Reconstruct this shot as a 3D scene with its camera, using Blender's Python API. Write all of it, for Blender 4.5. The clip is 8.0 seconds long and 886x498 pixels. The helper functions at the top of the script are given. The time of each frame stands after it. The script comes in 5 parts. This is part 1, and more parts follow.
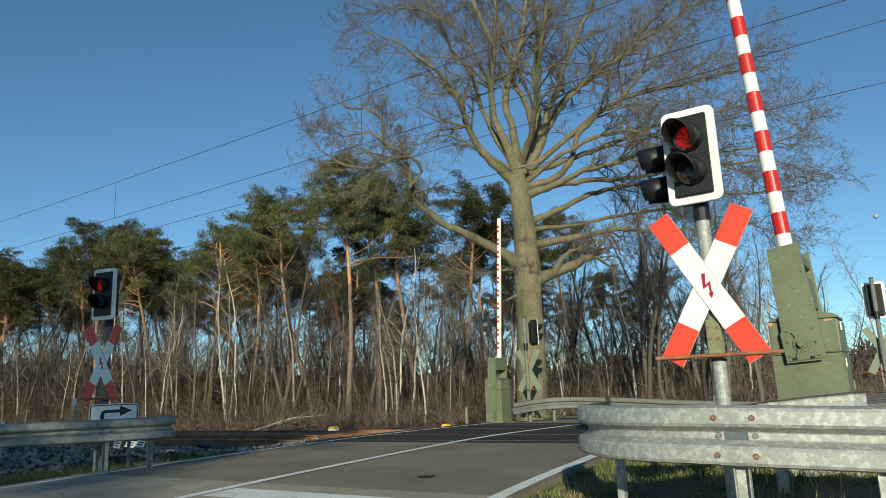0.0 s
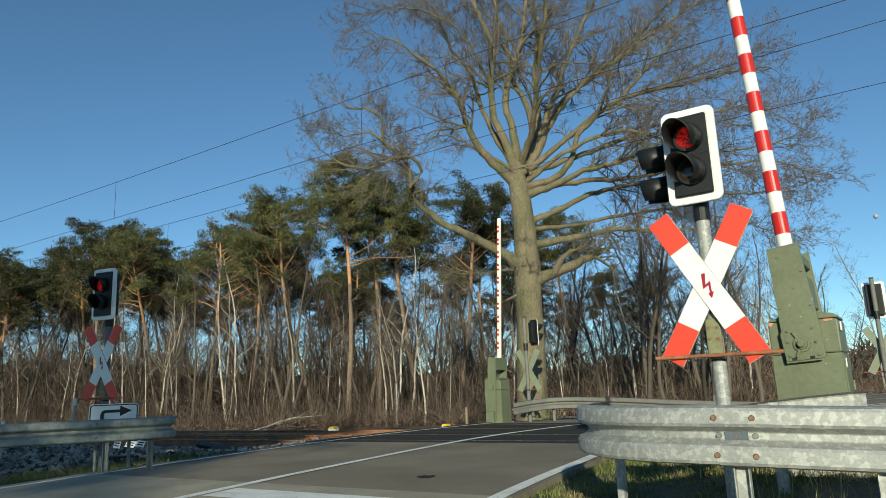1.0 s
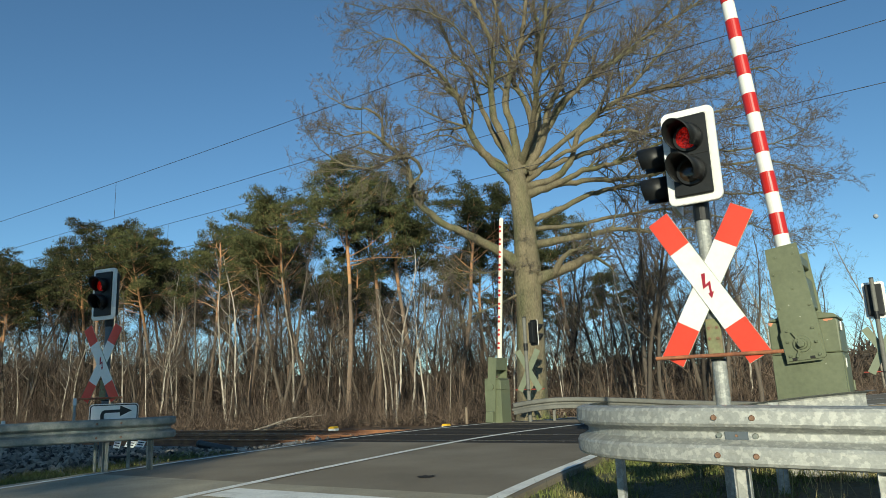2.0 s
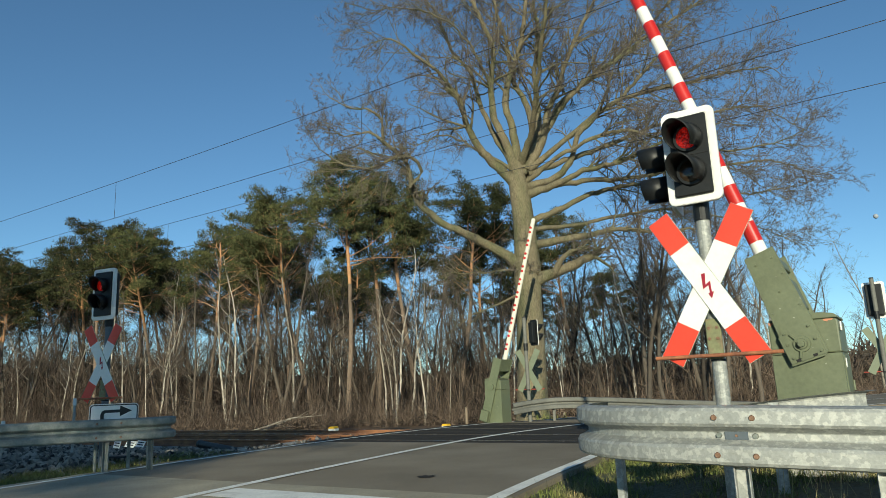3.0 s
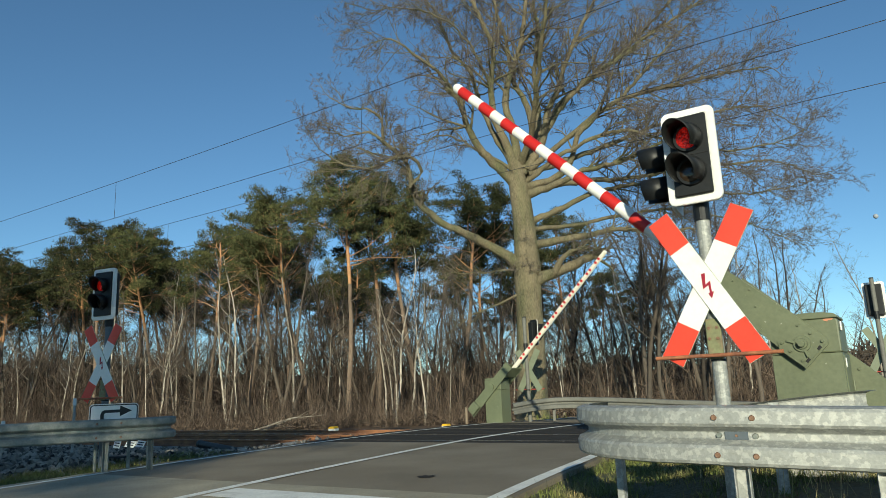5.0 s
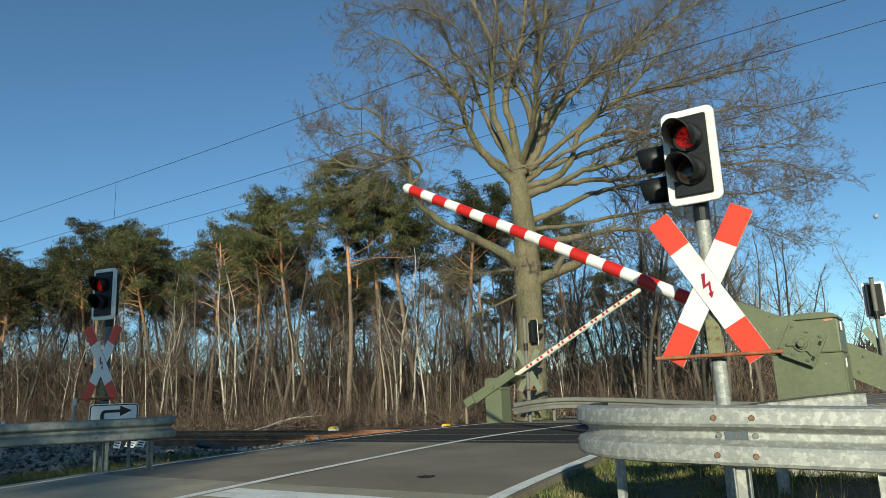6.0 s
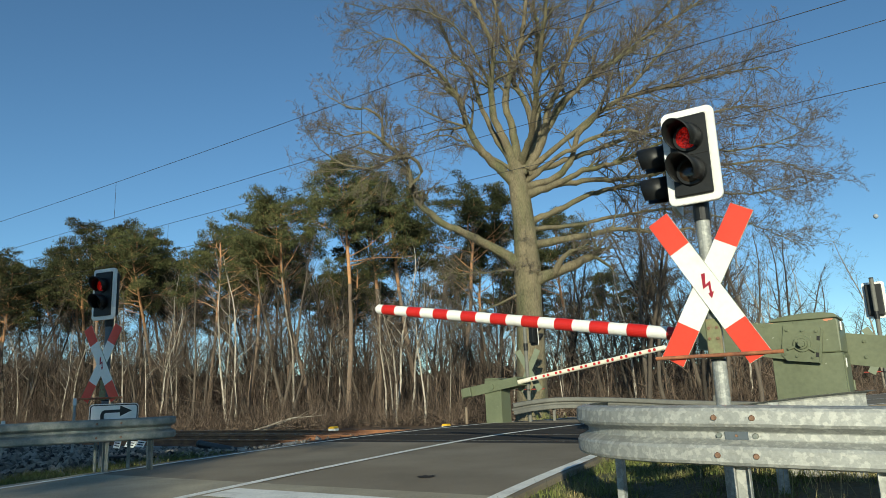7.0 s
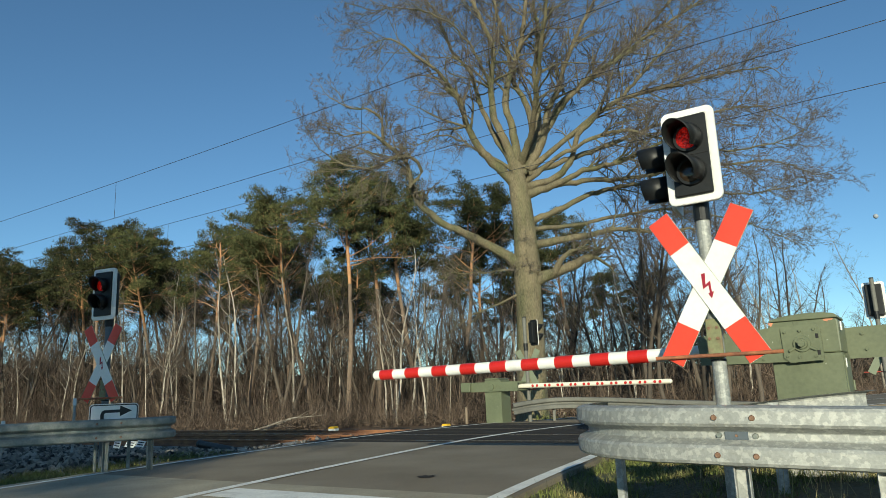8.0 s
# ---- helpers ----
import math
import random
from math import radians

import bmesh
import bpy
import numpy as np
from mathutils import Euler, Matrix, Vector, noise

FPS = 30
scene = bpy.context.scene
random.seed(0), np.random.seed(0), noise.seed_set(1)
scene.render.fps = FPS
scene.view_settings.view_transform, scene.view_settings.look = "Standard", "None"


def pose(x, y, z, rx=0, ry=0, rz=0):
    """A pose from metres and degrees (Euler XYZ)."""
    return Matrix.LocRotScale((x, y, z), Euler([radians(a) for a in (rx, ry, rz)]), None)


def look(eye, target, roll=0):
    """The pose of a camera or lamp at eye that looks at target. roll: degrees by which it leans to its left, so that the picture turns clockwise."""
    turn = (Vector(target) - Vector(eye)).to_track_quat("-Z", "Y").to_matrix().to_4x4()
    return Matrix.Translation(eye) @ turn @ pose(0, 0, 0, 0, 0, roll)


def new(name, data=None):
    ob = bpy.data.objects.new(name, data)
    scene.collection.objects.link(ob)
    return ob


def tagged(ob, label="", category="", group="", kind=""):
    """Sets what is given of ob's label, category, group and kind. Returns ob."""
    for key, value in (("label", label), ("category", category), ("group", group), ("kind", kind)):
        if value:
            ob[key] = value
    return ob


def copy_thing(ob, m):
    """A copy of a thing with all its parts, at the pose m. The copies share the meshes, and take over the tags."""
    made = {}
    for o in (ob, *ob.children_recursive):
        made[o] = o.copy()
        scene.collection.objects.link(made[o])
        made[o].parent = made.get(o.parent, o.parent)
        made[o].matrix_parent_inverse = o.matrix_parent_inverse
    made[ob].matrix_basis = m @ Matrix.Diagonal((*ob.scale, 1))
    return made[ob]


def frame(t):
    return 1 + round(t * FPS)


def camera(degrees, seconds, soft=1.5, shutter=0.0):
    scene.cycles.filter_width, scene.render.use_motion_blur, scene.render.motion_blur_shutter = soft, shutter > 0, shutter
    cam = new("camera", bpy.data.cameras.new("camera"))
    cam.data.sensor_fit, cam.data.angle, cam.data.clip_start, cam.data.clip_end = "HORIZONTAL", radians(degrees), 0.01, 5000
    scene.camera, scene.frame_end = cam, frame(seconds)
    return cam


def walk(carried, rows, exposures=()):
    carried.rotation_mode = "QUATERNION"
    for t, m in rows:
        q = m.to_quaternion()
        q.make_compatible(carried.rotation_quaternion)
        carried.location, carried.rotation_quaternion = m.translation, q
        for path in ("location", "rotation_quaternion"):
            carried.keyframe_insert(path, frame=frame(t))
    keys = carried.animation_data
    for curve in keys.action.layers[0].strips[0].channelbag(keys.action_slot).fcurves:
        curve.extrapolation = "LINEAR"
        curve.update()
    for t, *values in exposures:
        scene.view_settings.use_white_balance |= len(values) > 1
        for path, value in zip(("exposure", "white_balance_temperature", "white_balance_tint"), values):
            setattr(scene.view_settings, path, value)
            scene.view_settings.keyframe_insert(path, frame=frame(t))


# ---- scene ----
cam = camera(64.48, 8.0, soft=0.65)
EYE = (0.0, 0.0, 0.93)
CAM = Matrix.Translation(EYE) @ pose(0, 0, 0, 90 + 11.416, 0, 0) @ pose(0, 0, 0, 0, 0, -2.4)
walk(cam, [(0.0, CAM), (8.0, CAM)], exposures=[(0.0, 0.13, 6500, -6.0), (8.0, 0.13, 6500, -6.0)])

# ---- daylight: low winter sun behind the camera ----
SUN_EL, SUN_AZ = 13.8, 186.0          # elevation, bearing clockwise from +y
world = bpy.data.worlds.new("sky")
scene.world = world
world.use_nodes = True
wt = world.node_tree
sky = wt.nodes.new("ShaderNodeTexSky")
sky.sky_type = "NISHITA"
sky.sun_disc = False
sky.sun_elevation = radians(SUN_EL)
sky.sun_rotation = radians(SUN_AZ)
sky.altitude, sky.air_density, sky.dust_density, sky.ozone_density = 1200, 0.9, 0.0, 3.6
wt.links.new(sky.outputs[0], wt.nodes["Background"].inputs[0])
wt.nodes["Background"].inputs[1].default_value = 0.124
sun = new("sun", bpy.data.lights.new("sun", "SUN"))
sun.data.energy, sun.data.angle, sun.data.color = 5.0, radians(0.53), (1.0, 0.885, 0.735)
_sd = Vector((math.sin(radians(SUN_AZ)) * math.cos(radians(SUN_EL)), math.cos(radians(SUN_AZ)) * math.cos(radians(SUN_EL)), math.sin(radians(SUN_EL))))
sun.matrix_basis = look(_sd * 60, (0, 0, 0))


# ---- materials ----
def material(name, base, rough=0.7, metal=0.0, var=0.25, scale=6.0, fine=60.0, bump=0.15, second=None, mix_at=0.5, mix_scale=1.5, spec=0.5, spread=0.0, dist=0.01, edge=0.10, stretch=1.0, island=0.0):
    """base colour varied at two scales, a second colour in patches, bump, and a spread of tone from object to object"""
    m = bpy.data.materials.new(name)
    m.use_nodes = True
    nt = m.node_tree
    N, L = nt.nodes, nt.links
    b = N["Principled BSDF"]
    b.inputs["Metallic"].default_value = metal
    b.inputs["Specular IOR Level"].default_value = spec
    tc = N.new("ShaderNodeTexCoord")
    mp = N.new("ShaderNodeMapping")
    mp.inputs["Scale"].default_value = (1.0, 1.0, stretch)
    L.new(tc.outputs["Object"], mp.inputs["Vector"])

    def noise_tex(s, detail=4.0):
        n = N.new("ShaderNodeTexNoise")
        n.inputs["Scale"].default_value = s
        n.inputs["Detail"].default_value = detail
        L.new(mp.outputs[0], n.inputs["Vector"])
        return n
    big, small = noise_tex(scale), noise_tex(fine, 2.0)
    if second:
        patch = noise_tex(mix_scale, 6.0)
        ramp = N.new("ShaderNodeValToRGB")
        ramp.color_ramp.elements[0].position = mix_at - edge * 0.8
        ramp.color_ramp.elements[1].position = mix_at + edge * 1.2
        ramp.color_ramp.elements[0].color, ramp.color_ramp.elements[1].color = (*base, 1), (*second, 1)
        L.new(patch.outputs[0], ramp.inputs[0])
        col = ramp.outputs[0]
    else:
        rgb = N.new("ShaderNodeRGB")
        rgb.outputs[0].default_value = (*base, 1)
        col = rgb.outputs[0]
    add = N.new("ShaderNodeMath")
    add.operation = "ADD"
    L.new(big.outputs[0], add.inputs[0])
    L.new(small.outputs[0], add.inputs[1])
    val = add.outputs[0]
    for amount, kind, socket in ((spread, "ShaderNodeObjectInfo", "Random"), (island, "ShaderNodeNewGeometry", "Random Per Island")):
        if not amount:
            continue
        oi = N.new(kind)
        mr = N.new("ShaderNodeMapRange")
        mr.inputs["To Min"].default_value, mr.inputs["To Max"].default_value = -amount, amount
        L.new(oi.outputs[socket], mr.inputs[0])
        a2 = N.new("ShaderNodeMath")
        a2.operation = "ADD"
        L.new(val, a2.inputs[0])
        L.new(mr.outputs[0], a2.inputs[1])
        val = a2.outputs[0]
    rng = N.new("ShaderNodeMapRange")
    rng.inputs["From Min"].default_value, rng.inputs["From Max"].default_value = 0.5, 1.5
    rng.inputs["To Min"].default_value, rng.inputs["To Max"].default_value = 1 - var, 1 + var
    rng.clamp = False
    L.new(val, rng.inputs[0])
    hsv = N.new("ShaderNodeHueSaturation")
    L.new(col, hsv.inputs["Color"])
    L.new(rng.outputs[0], hsv.inputs["Value"])
    L.new(hsv.outputs[0], b.inputs["Base Color"])
    rr = N.new("ShaderNodeMapRange")
    rr.inputs["To Min"].default_value, rr.inputs["To Max"].default_value = max(rough - 0.12, 0.03), min(rough + 0.12, 1)
    L.new(big.outputs[0], rr.inputs[0])
    L.new(rr.outputs[0], b.inputs["Roughness"])
    if bump:
        bp = N.new("ShaderNodeBump")
        bp.inputs["Strength"].default_value = bump
        bp.inputs["Distance"].default_value = dist
        L.new(small.outputs[0], bp.inputs["Height"])
        L.new(bp.outputs[0], b.inputs["Normal"])
    return m


def glow(name, colour, strength, base):
    m = bpy.data.materials.new(name)
    m.use_nodes = True
    b = m.node_tree.nodes["Principled BSDF"]
    b.inputs["Base Color"].default_value = (*base, 1)
    b.inputs["Emission Color"].default_value = (*colour, 1)
    nt = m.node_tree
    tc = nt.nodes.new("ShaderNodeTexCoord")
    vo = nt.nodes.new("ShaderNodeTexVoronoi")
    vo.inputs["Scale"].default_value = 62.0
    nt.links.new(tc.outputs["Object"], vo.inputs["Vector"])
    mr = nt.nodes.new("ShaderNodeMapRange")
    mr.inputs["From Max"].default_value = 0.7
    mr.inputs["To Min"].default_value, mr.inputs["To Max"].default_value = strength * 2.4, strength * 0.25
    nt.links.new(vo.outputs["Distance"], mr.inputs[0])
    nt.links.new(mr.outputs[0], b.inputs["Emission Strength"])
    bp = nt.nodes.new("ShaderNodeBump")
    bp.inputs["Strength"].default_value, bp.inputs["Distance"].default_value = 0.7, 0.01
    nt.links.new(vo.outputs["Distance"], bp.inputs["Height"])
    nt.links.new(bp.outputs[0], b.inputs["Normal"])
    b.inputs["Roughness"].default_value = 0.2
    return m


M_GRASS = material("grass_soil", (0.07, 0.075, 0.03), 0.95, var=0.5, scale=1.2, fine=25, bump=0.8, second=(0.13, 0.10, 0.055), mix_scale=0.6, dist=0.05)
M_LITTER = material("leaf_litter", (0.16, 0.09, 0.05), 0.95, var=0.45, scale=0.8, fine=9, bump=0.9, second=(0.10, 0.07, 0.04), mix_scale=0.4, dist=0.08)
M_ASPHALT = material("asphalt", (0.235, 0.196, 0.142), 0.92, spec=0.2, var=0.36, scale=0.7, fine=90, bump=0.5, second=(0.255, 0.218, 0.164), mix_scale=0.35, dist=0.006)
M_ASPHALT_OLD = material("old_asphalt", (0.38, 0.335, 0.245), 0.92, spec=0.2, var=0.40, scale=1.5, fine=80, bump=0.6, dist=0.008)
M_LINE = material("line_paint", (0.84, 0.82, 0.74), 0.7, var=0.25, scale=3, fine=50, bump=0.2, second=(0.56, 0.53, 0.46), mix_at=0.64, mix_scale=4, dist=0.003)
M_RUBBER = material("rubber_panel", (0.050, 0.046, 0.042), 0.97, spec=0.1, var=0.4, scale=3, fine=40, bump=0.4, dist=0.004)
M_RUST = material("rusty_rail", (0.30, 0.135, 0.06), 0.8, var=0.4, scale=4, fine=50, bump=0.4, second=(0.20, 0.09, 0.045), mix_scale=3)
M_RAILHEAD = material("rail_head", (0.42, 0.41, 0.40), 0.25, metal=1.0, var=0.15, bump=0.05)
M_BALLAST = material("ballast_stone", (0.215, 0.185, 0.150), 0.9, var=0.55, scale=5, fine=30, bump=0.6, island=0.8, dist=0.02)
M_CONCRETE = material("concrete", (0.36, 0.34, 0.30), 0.9, var=0.3, scale=3, fine=40, bump=0.4)
M_GALV = material("galvanized_steel", (0.300, 0.308, 0.292), 0.58, metal=0.25, var=0.24, scale=9, fine=70, bump=0.10, second=(0.410, 0.412, 0.385), mix_at=0.53, mix_scale=27, edge=0.03)
# dull blotched steel, base lowered further so its colour carries the left verge's shade
M_GALV_DULL_SHADE = material("weathered_shaded_galvanized_steel", (0.185, 0.205, 0.188), 0.65, metal=0.25, var=0.3, scale=5, fine=50, bump=0.15, second=(0.27, 0.28, 0.25), mix_scale=9)
M_GREEN = material("olive_green_paint", (0.130, 0.147, 0.086), 0.5, var=0.22, scale=2.5, fine=30, bump=0.06, second=(0.32, 0.33, 0.26), mix_at=0.72, mix_scale=24, edge=0.01)
M_ORANGE = material("primer", (0.60, 0.25, 0.14), 0.8, var=0.2)
M_WHITE = material("white_paint", (0.78, 0.77, 0.73), 0.45, var=0.08, scale=4, fine=30, bump=0.04, second=(0.66, 0.64, 0.58), mix_at=0.64, mix_scale=3)
M_REFLECT_RED = material("red_reflective_sheet", (0.66, 0.055, 0.028), 0.4, var=0.10, scale=3, fine=40, bump=0.03)
M_RED = material("red_band_sheet", (0.50, 0.018, 0.015), 0.35, var=0.12, scale=3, fine=40, bump=0.03)
M_IVORY = material("ivory_boom_paint", (0.74, 0.70, 0.58), 0.45, var=0.08, scale=4, fine=30, bump=0.03)
M_BLACK = material("black_plastic", (0.011, 0.012, 0.0125), 0.48, spec=0.35, var=0.3, scale=6, fine=40, bump=0.05)
M_BLACK_IN = material("matt_black", (0.008, 0.008, 0.008), 0.7, var=0.3, scale=6, fine=40, bump=0.05)
M_GREYBLUE = material("grey_housing", (0.09, 0.11, 0.13), 0.5, var=0.2, scale=4, fine=40, bump=0.05)
M_LENS = glow("red_signal_lens", (1.0, 0.02, 0.015), 0.16, (0.22, 0.006, 0.006))
M_LENS_OFF = material("dark_lens", (0.03, 0.02, 0.012), 0.15, var=0.2, bump=0.0)
M_BOLT = material("rusty_bolt", (0.24, 0.14, 0.09), 0.7, metal=0.3, var=0.4, scale=30, fine=90, bump=0.2)
M_ROD = material("rusty_rod", (0.34, 0.13, 0.06), 0.8, var=0.4, scale=12, fine=70, bump=0.3, second=(0.20, 0.08, 0.045), mix_scale=9)
M_REDROD = material("red_rod", (0.42, 0.06, 0.04), 0.6, var=0.3, scale=12)
M_SIGNBACK = material("sign_back", (0.20, 0.225, 0.155), 0.6, metal=0.2, var=0.2, scale=3, bump=0.05)
M_YELLOW = material("yellow_cap", (0.75, 0.45, 0.02), 0.5, var=0.15)
M_WIRE = material("wire", (0.02, 0.02, 0.022), 0.6, var=0.2, bump=0)
M_POSTWOOD = material("weathered_wood", (0.22, 0.17, 0.12), 0.9, var=0.4, scale=6, fine=50, bump=0.5)
M_OAK = material("oak_bark", (0.190, 0.158, 0.098), 0.95, var=0.55, scale=4.0, fine=34, bump=1.0, stretch=0.30, second=(0.125, 0.122, 0.062), mix_at=0.52, mix_scale=1.6, dist=0.06)
M_OAKTWIG = material("oak_twig", (0.125, 0.102, 0.082), 0.9, var=0.4, scale=1.5, fine=9, bump=0.0, island=0.35)
M_PINE_LOW = material("pine_bark", (0.185, 0.135, 0.098), 0.95, var=0.5, scale=2.5, fine=16, bump=1.0, stretch=0.3, spread=0.4, dist=0.05)
M_PINE_TOP = material("orange_pine_bark", (0.44, 0.23, 0.11), 0.9, var=0.35, scale=2.5, fine=15, bump=0.7, spread=0.3, dist=0.03)
M_NEEDLE = material("pine_needles", (0.053, 0.060, 0.025), 0.85, spec=0.2, var=0.55, scale=0.9, fine=6.0, bump=0, second=(0.092, 0.093, 0.037), mix_scale=0.7, spread=0.35, island=0.5)
M_BIRCH = material("birch_bark", (0.42, 0.37, 0.30), 0.85, var=0.3, scale=4, fine=20, bump=0.4, second=(0.14, 0.11, 0.085), mix_at=0.56, mix_scale=3.0, spread=0.6)
M_BARE = material("bare_bark", (0.078, 0.063, 0.049), 0.95, var=0.45, scale=2.5, fine=15, bump=0.6, spread=0.6)
M_BARETWIG = material("bare_twig", (0.105, 0.082, 0.067), 0.95, var=0.4, scale=1.0, fine=6, bump=0.0, spread=0.4, island=0.3)
M_BRUSH = material("dry_brush", (0.112, 0.080, 0.058), 0.95, var=0.5, scale=0.5, fine=4, bump=0, island=0.8)
M_FARWOOD = material("far_wood", (0.075, 0.06, 0.045), 1.0, var=0.5, scale=0.15, fine=2.5, bump=0)
M_BLADE = material("grass_blades", (0.125, 0.145, 0.035), 0.8, var=0.5, scale=1.5, fine=12, bump=0, second=(0.34, 0.27, 0.12), mix_at=0.58, mix_scale=2.2, island=0.4)

M_GALV_OLD = material("old_dull_steel", (0.158, 0.156, 0.136), 0.75, metal=0.1, var=0.3, scale=5, fine=50, bump=0.15)
M_BRACKET = material("faded_olive_paint", (0.20, 0.205, 0.105), 0.7, var=0.3, scale=8, fine=40, bump=0.1, second=(0.22, 0.15, 0.09), mix_at=0.60, mix_scale=14)
M_FLASH = material("dark_red_print", (0.30, 0.012, 0.030), 0.4, var=0.1, bump=0)
M_MOON = material("moon_dust", (0.33, 0.36, 0.41), 1.0, var=0.15, scale=0.08, fine=0.5, bump=0)
M_BRUSH_PALE = material("straw", (0.40, 0.32, 0.16), 0.9, var=0.4, scale=2, fine=9, bump=0)


# ---- mesh helpers ----
def part(name, bm, mat, parent=None, label="", smooth=False):
    me = bpy.data.meshes.new(name)
    bm.to_mesh(me)
    bm.free()
    me.materials.append(mat)
    if smooth:
        me.shade_smooth()
    ob = new(name, me)
    ob.parent = parent
    if label:
        ob["label"] = label
    return ob


def raw(name, verts, faces, mat, parent=None, label="", smooth=False):
    me = bpy.data.meshes.new(name)
    me.from_pydata(verts, [], faces)
    me.update()
    me.materials.append(mat)
    if smooth:
        me.shade_smooth()
    ob = new(name, me)
    ob.parent = parent
    if label:
        ob["label"] = label
    return ob


def thing(name, m, label, category, group="", kind=""):
    ob = new(name)
    ob.matrix_basis = m
    ob.empty_display_size = 0.2
    return tagged(ob, label, category, group, kind)


def box(sx, sy, sz, at=(0, 0, 0), bevel=0.0, bm=None, turn=None, seg=1):
    bm = bm or bmesh.new()
    r = bmesh.ops.create_cube(bm, size=1.0)
    bmesh.ops.scale(bm, vec=(sx, sy, sz), verts=r["verts"])
    if bevel:
        edges = list({e for v in r["verts"] for e in v.link_edges})
        r2 = bmesh.ops.bevel(bm, geom=edges, offset=bevel, segments=seg, affect="EDGES", profile=0.5)
        vs = list({v for f in r2["faces"] for v in f.verts} | {v for v in r["verts"] if v.is_valid})
    else:
        vs = r["verts"]
    if turn is not None:
        bmesh.ops.transform(bm, matrix=turn, verts=vs)
    bmesh.ops.translate(bm, vec=at, verts=vs)
    return bm


def rod(r1, r2, a, b, n=12, bm=None, caps=True):
    """a tapered round bar from a to b"""
    bm = bm or bmesh.new()
    a, b = Vector(a), Vector(b)
    d = b - a
    q = d.to_track_quat("Z", "Y").to_matrix().to_4x4()
    res = bmesh.ops.create_cone(bm, cap_ends=caps, segments=n, radius1=r1, radius2=r2, depth=d.length)
    bmesh.ops.transform(bm, matrix=Matrix.Translation((a + b) / 2) @ q, verts=res["verts"])
    return bm


def prism(outline, depth, at=0.0, bm=None):
    """an outline in x, z drawn out along y from at to at + depth"""
    bm = bm or bmesh.new()
    f = [bm.verts.new((x, at, z)) for x, z in outline]
    k = [bm.verts.new((x, at + depth, z)) for x, z in outline]
    bm.faces.new(f)
    bm.faces.new(k[::-1])
    n = len(f)
    for i in range(n):
        bm.faces.new((f[i], k[i], k[(i + 1) % n], f[(i + 1) % n]))
    bmesh.ops.recalc_face_normals(bm, faces=bm.faces)
    return bm


def rounded(w, h, r, n=5):
    """a rectangle about the origin with round corners"""
    out = []
    for cx, cz, a0 in ((w / 2 - r, h / 2 - r, 0), (-w / 2 + r, h / 2 - r, 90), (-w / 2 + r, -h / 2 + r, 180), (w / 2 - r, -h / 2 + r, 270)):
        for i in range(n + 1):
            a = radians(a0 + 90 * i / n)
            out.append((cx + r * math.cos(a), cz + r * math.sin(a)))
    return out


def ring_prism(outer, inner, depth, at=0.0):
    bm = bmesh.new()
    n = len(outer)
    v = [[bm.verts.new((x, y, z)) for x, z in o] for o, y in ((outer, at), (inner, at), (inner, at + depth), (outer, at + depth))]
    for k in range(4):
        for i in range(n):
            j = (i + 1) % n
            bm.faces.new((v[k][i], v[k][j], v[(k + 1) % 4][j], v[(k + 1) % 4][i]))
    bmesh.ops.recalc_face_normals(bm, faces=bm.faces)
    return bm


def smooth_path(pts, step=0.12):
    """a Catmull-Rom path through the points at even steps"""
    P = [Vector(p) for p in pts]
    P = [P[0] * 2 - P[1]] + P + [P[-1] * 2 - P[-2]]
    out = []
    for i in range(1, len(P) - 2):
        n = max(1, int((P[i + 1] - P[i]).length / step))
        for k in range(n):
            t = k / n
            out.append(0.5 * ((2 * P[i]) + (P[i + 1] - P[i - 1]) * t + (2 * P[i - 1] - 5 * P[i] + 4 * P[i + 1] - P[i + 2]) * t * t + (3 * P[i] - P[i - 1] - 3 * P[i + 1] + P[i + 2]) * t ** 3))
    out.append(P[-2])
    return out


def sweep(pts, profile, closed=True, bm=None, side=1.0):
    """a profile of (sideways, up) drawn along a path that stays level across"""
    bm = bm or bmesh.new()
    rows = []
    for i, p in enumerate(pts):
        d = pts[min(i + 1, len(pts) - 1)] - pts[max(i - 1, 0)]
        s = Vector((d.y, -d.x, 0)).normalized() * side
        rows.append([bm.verts.new(p + s * a + Vector((0, 0, b))) for a, b in profile])
    m = len(profile)
    for r, q in zip(rows, rows[1:]):
        for i in range(m if closed else m - 1):
            j = (i + 1) % m
            bm.faces.new((r[i], r[j], q[j], q[i]))
    if closed:
        bm.faces.new(rows[0])
        bm.faces.new(rows[-1][::-1])
    bmesh.ops.recalc_face_normals(bm, faces=bm.faces)
    return bm


# ---- the plan: T runs along the tracks, N across them ----
BEAR = radians(56.0)
T = Vector((-math.sin(BEAR), math.cos(BEAR), 0))
N_ = Vector((math.cos(BEAR), math.sin(BEAR), 0))
FACE = math.degrees(math.atan2(T.y, T.x))     # turn whose local x runs along T, local +y back towards the camera side


def tn(t, n, z=0.0):
    v = T * t + N_ * n
    return Vector((v.x, v.y, z))


def step01(a, b, x):
    x = min(max((x - a) / (b - a), 0), 1)
    return x * x * (3 - 2 * x)


def road_z(x, y):
    n = x * N_.x + y * N_.y
    return 0.02 * step01(4.0, 9.0, n) - 0.06 * step01(16.5, 20.0, n) - 0.25 * step01(22, 45, n)


